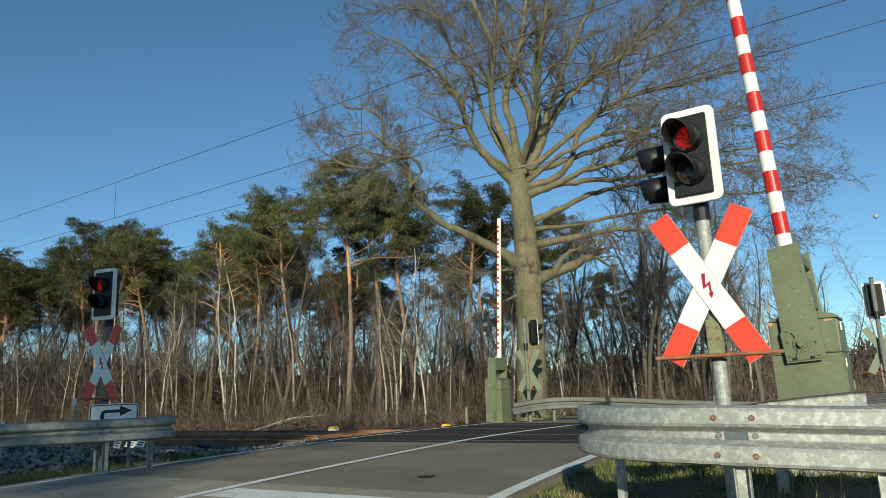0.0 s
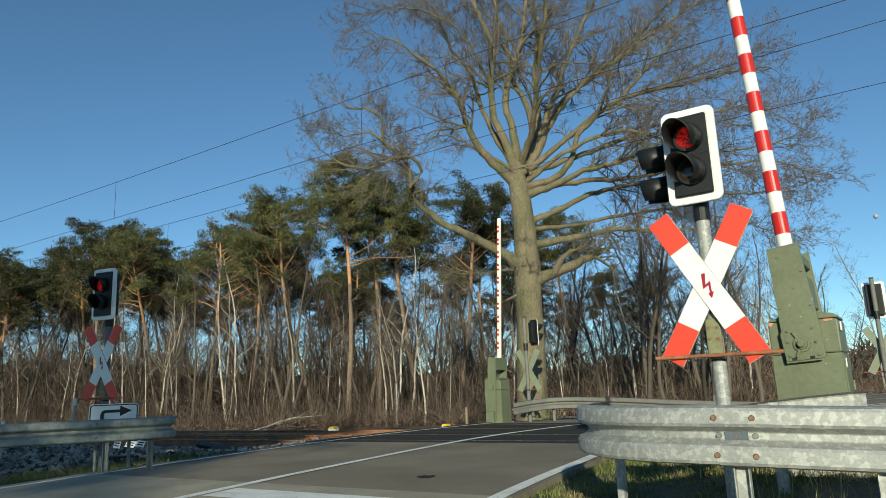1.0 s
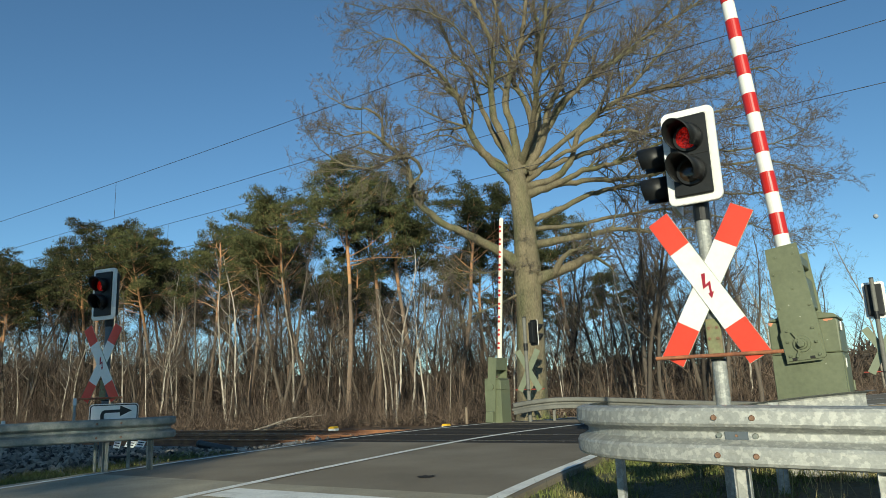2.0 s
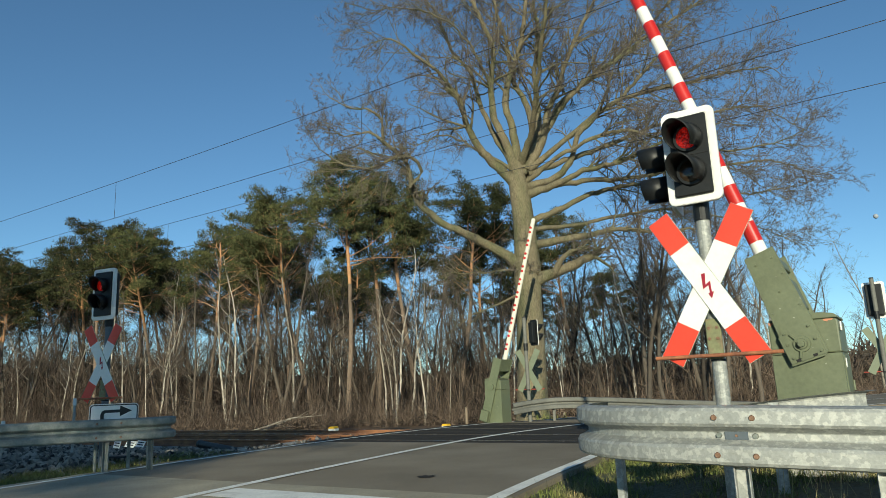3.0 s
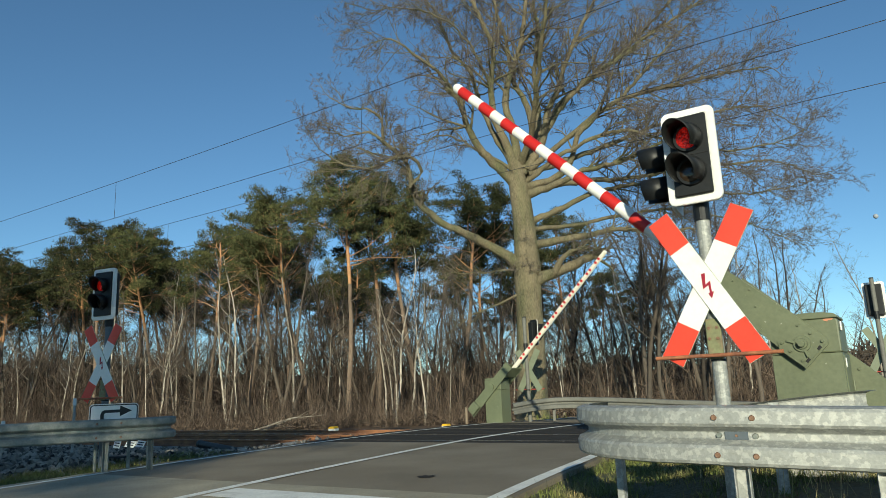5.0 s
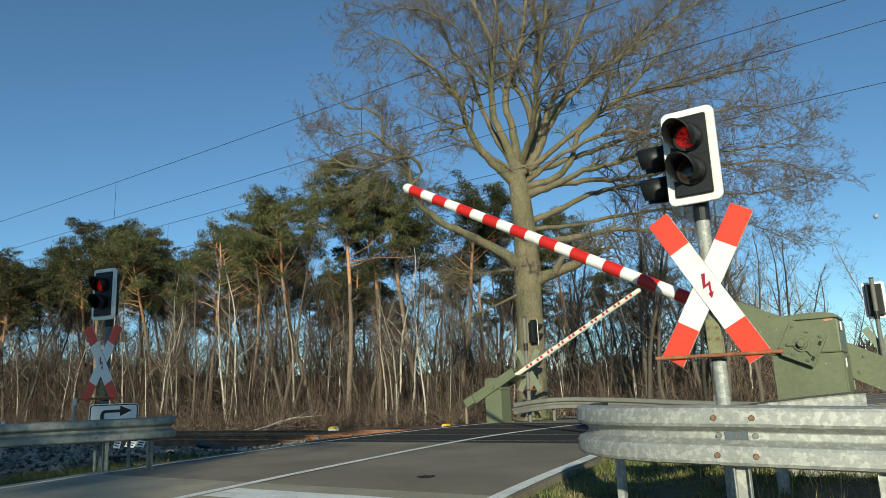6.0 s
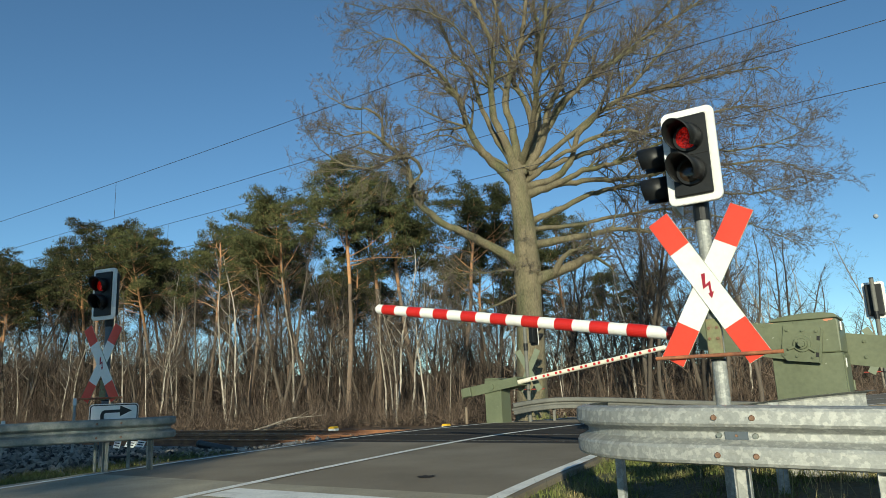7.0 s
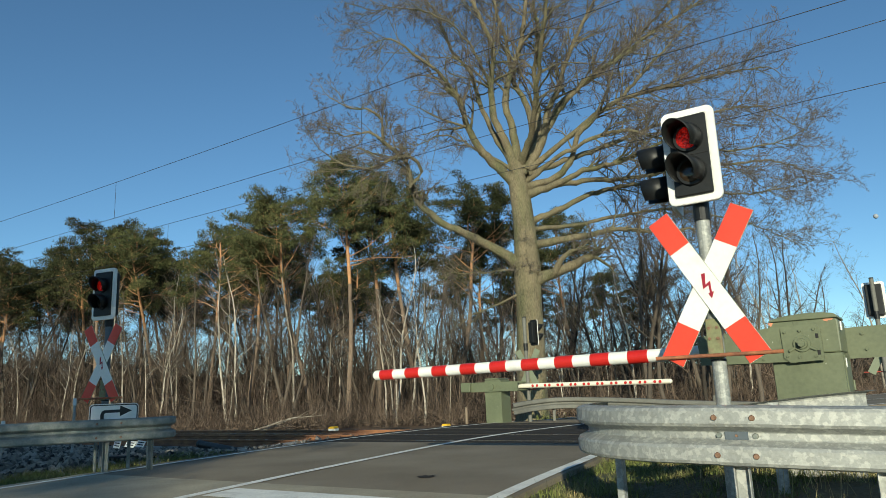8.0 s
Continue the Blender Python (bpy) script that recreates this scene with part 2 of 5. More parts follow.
ROAD = smooth_path([(-60, -42, 0), (-24, -20, 0), (-11.5, -9, 0), (-6.4, -1.5, 0), (-4.2, 3.6, 0), (-2.5, 7.65, 0), (-1.30, 10.2, 0), (0.70, 14.15, 0), (3.25, 17.3, 0), (6.9, 21.0, 0), (12.5, 26.5, 0), (22, 35.0, 0), (45, 55, 0), (90, 92, 0), (200, 180, 0)], 0.4)


def road_dist(x, y):
    """distance from the road's middle, negative on its right"""
    best, sgn = 1e9, 1
    for p, q in zip(ROAD, ROAD[1:]):
        d = (x - p.x) ** 2 + (y - p.y) ** 2
        if d < best:
            best = d
            sgn = (q.x - p.x) * (y - p.y) - (q.y - p.y) * (x - p.x)
    return math.copysign(math.sqrt(best), sgn)


def ground_z(x, y, rd=None):
    n = x * N_.x + y * N_.y
    bank = -0.26 * step01(8.2, 11.0, n) - 0.36 * step01(17.4, 20.0, n) - 0.35 * step01(20, 45, n)
    rd = abs(road_dist(x, y)) if rd is None else rd
    near = 1 - step01(3.9, 5.4, rd)
    z = bank * (1 - near) + (road_z(x, y) - 0.06) * near
    z += 0.17 * (1 - step01(0.9, 2.0, math.hypot(x - 3.3, y - 6.1)))
    return z + 0.05 * noise.noise((x * 0.5, y * 0.5, 0.0)) * (1 - near)


def build_ground():
    ax = sorted({round(math.copysign(abs(u) ** 2.6 * 1500, u), 3) for u in np.linspace(-1, 1, 41)} | {round(v, 3) for v in np.arange(-16, 14.1, 0.5)})
    ay = sorted({round(math.copysign(abs(u) ** 2.6 * 1500, u), 3) for u in np.linspace(-1, 1, 41)} | {round(v, 3) for v in np.arange(-2, 30.1, 0.5)})
    verts = [(x, y, ground_z(x, y)) for y in ay for x in ax]
    w = len(ax)
    faces = [(j * w + i, j * w + i + 1, (j + 1) * w + i + 1, (j + 1) * w + i) for j in range(len(ay) - 1) for i in range(w - 1)]
    g = raw("ground", verts, faces, M_GRASS, smooth=True)
    g.data.materials.append(M_LITTER)
    for f in g.data.polygons:
        c = f.center
        if c.x * N_.x + c.y * N_.y > 17.5:
            f.material_index = 1
    tagged(g, "uneven grassy soil with leaf litter under the woods", "ground", kind="structure")


def strip(name, lo, hi, z, mat, i0=0, i1=None, parent=None, thick=0.0):
    """a band along the road between two distances from its middle (positive: left)"""
    P = ROAD[i0:i1]
    verts, faces = [], []
    cols = max(1, int(abs(hi - lo) / 0.8))
    for i, p in enumerate(P):
        d = P[min(i + 1, len(P) - 1)] - P[max(i - 1, 0)]
        s = Vector((-d.y, d.x, 0)).normalized()
        for c in range(cols + 1):
            q = p + s * (lo + (hi - lo) * c / cols)
            verts.append((q.x, q.y, road_z(q.x, q.y) + z))
    for i in range(len(P) - 1):
        for c in range(cols):
            a = i * (cols + 1) + c
            faces.append((a, a + cols + 1, a + cols + 2, a + 1) if hi < lo else (a, a + 1, a + cols + 2, a + cols + 1))
    if thick:
        nv = len(verts)
        verts += [(x, y, zz - thick) for x, y, zz in verts]
        faces += [tuple(nv + k for k in f[::-1]) for f in faces]
        for i in range(len(P) - 1):
            for c in (0, cols):
                a, b = i * (cols + 1) + c, (i + 1) * (cols + 1) + c
                faces.append((a, b, b + nv, a + nv))
    return raw(name, verts, faces, mat, parent)


def near_index(n):
    return min(range(len(ROAD)), key=lambda i: abs(ROAD[i].x * N_.x + ROAD[i].y * N_.y - n))


DECK0, DECK1 = 10.75, 16.7
RAIL_NS = (11.2, 12.64, 14.6, 16.04)


def skew_sheet(name, lo, hi, n0, n1, z, mat, cols=8, rows=24):
    """a sheet on the road between two distances from its middle, ending along lines parallel to the tracks"""
    verts, faces = [], []
    for c in range(cols + 1):
        off = lo + (hi - lo) * c / cols
        line = []
        for i in range(len(ROAD) - 1):
            d = (ROAD[min(i + 1, len(ROAD) - 1)] - ROAD[max(i - 1, 0)]).normalized()
            q = ROAD[i] + Vector((-d.y, d.x, 0)) * off
            line.append((q.dot(N_), q))
        for r in range(rows + 1):
            n = n0 + (n1 - n0) * r / rows
            k = next(j for j in range(len(line) - 1) if line[j][0] <= n < line[j + 1][0])
            f = (n - line[k][0]) / (line[k + 1][0] - line[k][0])
            q = line[k][1].lerp(line[k + 1][1], f)
            verts.append((q.x, q.y, road_z(q.x, q.y) + z))
    for c in range(cols):
        for r in range(rows):
            a = c * (rows + 1) + r
            faces.append((a, a + 1, a + rows + 2, a + rows + 1) if hi < lo else (a, a + rows + 1, a + rows + 2, a + 1))
    return raw(name, verts, faces, mat)


def build_road():
    tagged(strip("road", -3.28, 3.42, 0.0, M_ASPHALT, thick=0.3), "dark grey asphalt road leading over the level crossing", "road", kind="structure")
    tagged(skew_sheet("old_road_surface", -3.28, 3.42, -8.0, 5.58, 0.004, M_ASPHALT_OLD, 8, 60), "older lighter asphalt before the crossing", "road", kind="structure")
    for a, b in ((-3.22, -3.07), (3.05, 3.17)):
        tagged(strip("road_marking", a, b, 0.009, M_LINE), "worn white edge line on the asphalt", "road marking", kind="structure")
    tagged(strip("road_marking", -0.07, 0.07, 0.009, M_LINE), "worn white centre line on the asphalt", "road marking", kind="structure")
    tagged(skew_sheet("stop_line", -3.0, -0.14, 4.66, 5.17, 0.010, M_LINE, 8, 2), "broad white stop line across the lane", "road marking", kind="structure")




# ---- the barriers ----
SCHEDULE = [(0.0, 86.4), (0.9, 86.4), (1.7, 86.4), (2.0, 85.5), (2.3, 82.6), (2.55, 79.4), (2.8, 75.8), (3.0, 72.9), (3.5, 65.8), (4.0, 58.4), (4.5, 51.6), (4.7, 48.8), (5.25, 40.3), (5.8, 31.3), (6.0, 28.0), (6.3, 22.7),
            (6.6, 16.9), (6.8, 13.0), (7.0, 9.3), (7.25, 5.2), (7.5, 2.1), (7.75, 0.2), (8.0, -0.5)]
AXIS_H = 1.0


def make_barrier(m, label, boom_len, reflectors):
    b = thing("level_crossing_barrier", m, label, "barrier", "level crossing barriers")
    # housing in two stacked halves with a domed lid
    part("plinth", box(0.60, 0.60, 0.45, (-0.05, 0, -0.195), 0.02), M_CONCRETE, b, "concrete foundation block")
    part("housing", box(0.510, 0.510, 0.906, (-0.055, 0, 0.467), 0.004), M_GREEN, b)
    upper = part("upper_housing", prism([(-0.31, 0.922), (0.20, 0.922), (0.20, 1.165), (0.19, 1.19), (-0.30, 1.19), (-0.31, 1.165)], 0.514, -0.257), M_GREEN, b)
    bv = upper.modifiers.new("edge", "BEVEL")
    bv.width, bv.segments = 0.012, 2
    lid = part("lid", prism([(-0.308, 1.194), (0.198, 1.194), (0.192, 1.207), (0.10, 1.232), (-0.05, 1.246), (-0.20, 1.244), (-0.285, 1.230), (-0.306, 1.212)], 0.510, -0.255), M_GREEN, b, "slightly domed lid")
    bv = lid.modifiers.new("edge", "BEVEL")
    bv.width, bv.segments = 0.006, 2
    part("seam", box(0.003, 0.003, 0.10, (0.01, 0.2575, 1.13)), M_BLACK_IN, b)
    hatch = part("service_hatch", box(0.36, 0.006, 0.15, (-0.03, 0.2565, 0.16), 0.002), M_GREEN, b)
    for x in (-0.18, 0.12):
        part("hatch_bolt", rod(0.010, 0.008, (x, 0.257, 0.215), (x, 0.266, 0.215), 6), M_GREEN, hatch)
    for z in (1.13, 0.84):
        part("latch", box(0.012, 0.05, 0.075, (-0.318, 0.15, z), 0.004), M_WHITE, b, "small white latch")
    door = part("side_door", box(0.012, 0.40, 0.80, (-0.312, 0.0, 0.50), 0.004), M_GREEN, b)
    for z in (0.18, 0.66):
        part("hinge", rod(0.010, 0.010, (-0.322, -0.19, z - 0.04), (-0.322, -0.19, z + 0.04), 8), M_GREEN, door)
    for x, w in ((0.178, 0.040), (-0.245, 0.075)):
        part("chipped_paint", prism([(x - w / 2, 1.187), (x + w / 2, 1.189), (x + w * 0.42, 1.172), (x + w * 0.12, 1.166), (x, 1.155 if w < 0.05 else 1.175), (x - w * 0.3, 1.172)], 0.002, 0.2565), M_ORANGE, b, "chipped paint showing orange primer")
    # the arm: two steel plates joined by a socket, with weights on the tail of the rear plate
    arm = part("arm", prism([(-0.14, -0.14), (0.80, -0.122), (0.815, 0.122), (0.10, 0.15), (-0.11, 0.15), (-0.14, 0.12)], 0.028, 0.285), M_GREEN, b)
    part("rear_plate", prism([(-1.02, -0.13), (0.80, -0.122), (0.815, 0.122), (-0.98, 0.14)], 0.028, -0.325), M_GREEN, arm)
    for x, w in ((0.70, 0.09), (0.43, 0.26)):
        part("cross_member", box(w, 0.60, 0.03, (x, -0.02, 0.095), 0.006), M_GREEN, arm)
    part("socket", box(0.34, 0.56, 0.04, (0.63, -0.01, -0.10), 0.01), M_GREEN, arm)
    part("counterweight", box(0.30, 0.10, 0.24, (-0.80, -0.385, 0.0), 0.012), M_GREEN, arm)
    part("hub_plate", prism([(-0.125, -0.135), (0.10, -0.145), (0.145, -0.10), (0.145, 0.135), (-0.125, 0.135)], 0.012, 0.314), M_GREEN, arm)
    hub = rod(0.066, 0.062, (0, 0.325, 0), (0, 0.343, 0), 28)
    rod(0.044, 0.040, (0, 0.342, 0), (0, 0.362, 0), 24, hub)
    rod(0.029, 0.027, (0, 0.36, 0), (0, 0.392, 0), 6, hub)
    part("hub", hub, M_GREEN, arm)
    part("hub", rod(0.085, 0.080, (0, -0.325, 0), (0, -0.37, 0), 24), M_GREEN, arm)
    for turn in (28, 152):
        part("clamp_lug", box(0.075, 0.020, 0.022, (0.078 * math.cos(radians(turn)), 0.334, -0.078 * math.sin(radians(turn))), 0.004, turn=pose(0, 0, 0, 0, turn, 0)), M_GREEN, arm)
    for x, z in ((0.115, 0.10), (0.005, 0.105), (-0.095, 0.11), (0.115, -0.09), (-0.085, -0.10), (0.03, -0.10)):
        part("bolt", rod(0.013, 0.011, (x, 0.325, z), (x, 0.340, z), 6), M_GREEN, arm)
    for x, z in ((-0.112, 0.055), (-0.112, -0.075)):
        part("slot", box(0.022, 0.003, 0.036, (x, 0.3275, z), 0.001), M_BLACK_IN, arm, "dark slotted hole")
    for x, z in ((0.30, 0.115), (0.30, -0.105), (0.58, 0.10), (0.58, -0.10), (0.73, 0.08), (0.45, 0.02), (0.72, -0.06)):
        part("bolt", rod(0.011, 0.009, (x, 0.312, z), (x, 0.321, z), 6), M_GREEN, arm)
    for x, z in ((-0.38, 0.075), (-0.40, -0.055), (-0.92, 0.07), (-0.92, -0.06)):
        part("bolt", rod(0.014, 0.012, (x, -0.298, z), (x, -0.284, z), 6), M_GREEN, arm)
    # boom with bands or reflectors
    r0, r1 = (0.060, 0.056) if not reflectors else (0.064, 0.058)
    boom = rod(r0, r1, (0.56, 0.10, 0), (boom_len, 0.10, 0), 24)
    rod(r1, r1 * 0.55, (boom_len - 0.002, 0.10, 0), (boom_len + 0.035, 0.10, 0), 24, boom)
    part("boom", boom, M_IVORY if reflectors else M_WHITE, arm, smooth=False)
    if not reflectors:
        for k in range(10):
            a = 0.940 + 0.374 * k
            e = a + 0.190
            q = [r0 + (r1 - r0) * (s - 0.56) / (boom_len - 0.56) + 0.0025 for s in (a, e)]
            part("red_band", rod(q[0], q[1], (a, 0.10, 0), (e, 0.10, 0), 24), M_RED, arm, "red reflective band")
    else:
        for k in range(10):
            for dx in (0.0, 0.13):
                x = 1.08 + k * (boom_len - 1.45) / 9 + dx
                part("reflector", rod(0.036, 0.034, (x, 0.10 - r0 + 0.012, 0), (x, 0.10 - r0 - 0.010, 0), 14), M_RED, arm, "round red reflector")
    return b, arm


def barrier_at(px_, py_, z, flip):
    return Matrix.Translation((px_, py_, z)) @ pose(0, 0, 0, 0, 0, FACE + (180 if flip else 0))


def motions():
    for arm in (NEAR_ARM, FAR_ARM):
        walk(arm, [(t, pose(-0.045, 0, AXIS_H, 0, -a, 0)) for t, a in SCHEDULE])


# ---- signals and crosses ----
def signal_head(parent, at, w=0.38, h=0.76, lit=True, turn=0.0, board=True, aim=0.0, under=0.10, dark_back=False):
    mm = Matrix.Translation(at) @ pose(0, 0, 0, 0, 0, turn)

    def put(bm, name, mat, label="", under=parent, smooth=False):
        bmesh.ops.transform(bm, matrix=mm, verts=bm.verts)
        return part(name, bm, mat, under, label, smooth)
    head = None
    if board:
        head = put(prism(rounded(w, h, 0.055), 0.03, -0.01), "signal_board", M_WHITE, "white-edged signal board")
        put(ring_prism(rounded(w - 0.008, h - 0.008, 0.052), rounded(w - 0.105, h - 0.105, 0.012), 0.006, -0.016), "white_border", M_WHITE, "white border", head)
        put(box(w - 0.12, 0.035, h - 0.12, (0, -0.022, 0), 0.008), "front_plate", M_BLACK, "", head)
        put(box(w - 0.13, 0.12, h - 0.13, (0, 0.085, 0), 0.02, seg=2), "back_box", M_BLACK, "", head)
        if dark_back:
            put(prism(rounded(w + 0.004, h + 0.004, 0.057), 0.012, 0.012), "back_plate", M_BLACK, "black back plate", head)
        put(box(w - 0.13, 0.006, 0.006, (0, -0.042, 0.0)), "seam", M_BLACK_IN, "", head)
    for z, on in ((0.135, lit), (-0.135, False)):
        put(rod(0.118, 0.108, (0, -0.035, z), (0, -0.062, z), 28), "lens_rim", M_BLACK, "", head or parent)
        lens = bmesh.new()
        bmesh.ops.create_uvsphere(lens, u_segments=24, v_segments=12, radius=0.098)
        bmesh.ops.transform(lens, matrix=Matrix.Translation((0, -0.05, z)) @ Matrix.Diagonal((1, 0.28, 1, 1)), verts=lens.verts)
        put(lens, "red_lens" if on else "dark_lens", M_LENS if on else M_LENS_OFF, "lit red lens" if on else "", head or parent, True)
        # hood: a tube cut slantwise, open below
        hood = bmesh.new()
        rows = []
        for k in range(31):
            a = radians(-50 + 280 * k / 30)
            reach = under + (0.23 - under) * max(0.0, 0.45 + 0.55 * math.sin(a))
            ca, sa = math.cos(a), math.sin(a)
            rows.append([hood.verts.new((r * ca, y, z + r * sa)) for r, y in ((0.116, -0.045), (0.112 , -0.045 - reach), (0.106, -0.045 - reach), (0.110, -0.045))])
        for r, q in zip(rows, rows[1:]):
            for i in range(4):
                hood.faces.new((r[i], r[(i + 1) % 4], q[(i + 1) % 4], q[i]))
        bmesh.ops.recalc_face_normals(hood, faces=hood.faces)
        bmesh.ops.rotate(hood, cent=(0, -0.045, z), matrix=Matrix.Rotation(radians(aim), 3, "Z"), verts=hood.verts)
        put(hood, "hood", M_BLACK, "", head or parent, True)
    return head


def cross_bars(parent, zc, back=False, rodmat=None, half=0.56, flash=True, y=-0.09):
    """the St Andrew's cross: two flat bars with red ends, local -y in front"""
    L, W = 1.28, 0.178
    for k, (sgn, yy) in enumerate(((1, y - 0.012), (-1, y))):
        turn = pose(0, 0, 0, 0, sgn * -29.5, 0)
        bar = part("cross_bar", box(W, 0.010, L, (0, yy, zc), 0.0015, turn=turn), M_SIGNBACK, parent, "white bar with red ends and grey back")
        part("white_face", box(W - 0.004, 0.003, L - 0.004, (0, yy - 0.0058, zc), turn=turn), M_WHITE, bar, "white sheet")
        for e in (1, -1):
            off = turn @ Vector((0, 0, e * (L / 2 - 0.15)))
            part("red_end", box(W - 0.006, 0.003, 0.294, (off.x, yy - 0.0078, zc + off.z), turn=turn), M_REFLECT_RED, bar, "red reflective end")
    if flash and not back:
        f = prism([(-0.030, 0.085), (-0.002, 0.092), (-0.006, 0.004), (0.030, 0.028), (0.034, -0.055), (0.050, -0.052), (0.030, -0.105), (0.006, -0.066), (0.021, -0.062), (0.014, -0.004), (-0.026, -0.030)], 0.003, y - 0.0235)
        bmesh.ops.transform(f, matrix=Matrix.Translation((0.0, 0, zc)), verts=f.verts)
        part("lightning_flash", f, M_FLASH, parent, "red lightning flash")
    part("cross_bar_bracket", box(0.11, 0.03, 0.30, (0.0, y + 0.035, zc - 0.40), 0.008), M_BRACKET, parent, "faded olive bracket plate")
    for bx in (-0.03, 0.03):
        for bz in (-0.32, -0.40):
            part("bolt", rod(0.012, 0.012, (bx, y + 0.022, zc + bz), (bx, y + 0.010, zc + bz), 6), M_BOLT, parent)
    part("guard_rod", rod(0.014, 0.014, (-0.43, y - 0.035, zc - 0.525), (0.47, y - 0.035, zc - 0.525), 10), rodmat or M_ROD, parent, "thin rusty red guard rod")


def make_cross_post(x, y, zbase, zc, head_z, label, back=False, side_heads=False, post_top=None, board_w=0.405, board_h=0.76, head_dx=0.0, rodmat=None, post_mat=None, turn=0.0, head_y=-0.10, aim=-18.0, head_turn=0.0, dark_back=False):
    s = thing("crossing_signal", Matrix.Translation((x, y, zbase)) @ pose(0, 0, 0, 0, 0, FACE + 180 + turn if not back else FACE + turn), label, "signal", "crossing signals")
    top = (post_top if post_top is not None else head_z + 0.1) - zbase
    part("post", rod(0.052, 0.052, (0, 0, -0.1), (0, 0, top), 20), post_mat or M_GALV, s, smooth=False)
    part("post_cap", rod(0.056, 0.05, (0, 0, top), (0, 0, top + 0.03), 16), M_BLACK, s)
    for z in (zc - zbase - 0.56, zc - zbase - 0.53):
        part("clamp_band", rod(0.056, 0.056, (0, 0, z - 0.008), (0, 0, z + 0.008), 18), M_BLACK, s)
    part("sleeve", rod(0.062, 0.062, (0, 0, head_z - zbase - 0.50), (0, 0, head_z - zbase - 0.30), 18), M_BLACK, s, "black sleeve")
    cross_bars(s, zc - zbase, False, rodmat)
    signal_head(s, (head_dx, head_y - 0.02, head_z - zbase), board_w, board_h, turn=head_turn, aim=aim, dark_back=dark_back)
    if side_heads:
        part("side_bracket", box(0.06, 0.22, 0.08, (-0.06, 0.16, head_z - zbase - 0.30), 0.01), M_BLACK, s)
        signal_head(s, (-0.24, 0.22, head_z - zbase - 0.005), 0.36, 0.70, False, -84.0, True, under=0.19)
    return s


def make_back_post(x, y, zbase, zc, head_z, label, turn=0.0, head_turn=0.0, head_dx=0.0, board_w=0.405, board_h=0.76, dark_back=False):
    """a crossing signal seen from behind"""
    return make_cross_post(x, y, zbase, zc, head_z, label, back=True, rodmat=M_REDROD, post_mat=M_GALV_OLD, turn=turn, head_turn=head_turn, head_dx=head_dx, head_y=-0.25, post_top=head_z + board_h / 2 + 0.06, board_w=board_w, board_h=board_h, dark_back=dark_back)


# ---- guard rails ----
W_PROFILE = [(0.0, 0.0), (0.040, 0.003), (0.072, 0.012), (0.081, 0.028), (0.083, 0.092), (0.074, 0.108), (0.014, 0.136), (0.010, 0.142), (0.010, 0.168), (0.014, 0.174), (0.074, 0.202), (0.083, 0.218), (0.081, 0.282), (0.072, 0.298), (0.040, 0.307), (0.0, 0.31)]
W_CLOSED = W_PROFILE + [(a - 0.006, b) for a, b in W_PROFILE[::-1]]


def make_guardrail(pts, top, posts, label, mat, side=1.0, bolts=(), drop=0.85, splice=None):
    path = smooth_path([(p[0], p[1], (p[2] if len(p) > 2 else top) - 0.31) for p in pts], 0.10)
    g = thing("guardrail", Matrix.Translation((path[0].x, path[0].y, 0)), label, "guardrail", "guardrails")
    o = Vector((path[0].x, path[0].y, 0))
    path = [p - o for p in path]
    part("beam", sweep(path, W_CLOSED, side=side), mat, g, smooth=False)
    n = len(path)
    def index(f):
        return min(n - 2, int(f * (n - 1))) if isinstance(f, float) else min(range(n - 1), key=lambda k: (path[k].x + o.x - f[0]) ** 2 + (path[k].y + o.y - f[1]) ** 2)
    if splice:
        part("beam", sweep(path[:index(splice) + 1], [(a + 0.0045, b + (0.002 if b > 0.15 else -0.002)) for a, b in W_CLOSED], side=side), mat, g)
    for f in posts:
        i = index(f)
        p, d = path[i], (path[i + 1] - path[i]).normalized()
        s = Vector((d.y, -d.x, 0)) * side
        c = p - s * 0.05
        turn = pose(0, 0, 0, 0, 0, math.degrees(math.atan2(d.y, d.x)))
        pb = bmesh.new()
        for dx, sx, dy, sy in ((0, 0.078, 0, 0.006), (-0.036, 0.006, 0.022, 0.05), (0.036, 0.006, 0.022, 0.05)):
            box(sx, sy, top - 0.02 + drop - 0.75, turn @ Vector((dx, dy * -side, 0)) + Vector((c.x, c.y, top - 0.05 - (top - 0.02 + drop - 0.75) / 2)), 0, pb, turn)
        part("post", pb, mat, g, "sigma-shaped galvanized post")
    for f, z in bolts:
        i = index(f)
        p, d = path[i], (path[i + 1] - path[i]).normalized()
        s = Vector((d.y, -d.x, 0)) * side
        out = 0.087 if z != 0.155 else 0.016
        a = p + s * out + Vector((0, 0, z))
        part("bolt", rod(0.0165, 0.012, a - s * 0.004, a + s * 0.012, 12), M_BOLT if z != 0.155 else M_GALV_DULL_SHADE, g, "round-headed bolt")
    if splice:
        i = index((splice[0] + 0.13, splice[1] - 0.07))
        p, d = path[i], (path[i + 1] - path[i]).normalized()
        s = Vector((d.y, -d.x, 0)) * side
        turn = pose(0, 0, 0, 0, 0, math.degrees(math.atan2(d.y, d.x)))
        at = p + s * 0.016 + Vector((0, 0, 0.155))
        plate = part("joint_plate", box(0.115, 0.010, 0.042, at, 0.002, turn=turn), M_GREYBLUE, g, "dark steel joint plate")
        part("bolt", rod(0.008, 0.006, at + s * 0.003, at + s * 0.011, 10), M_BOLT, plate)
    return g


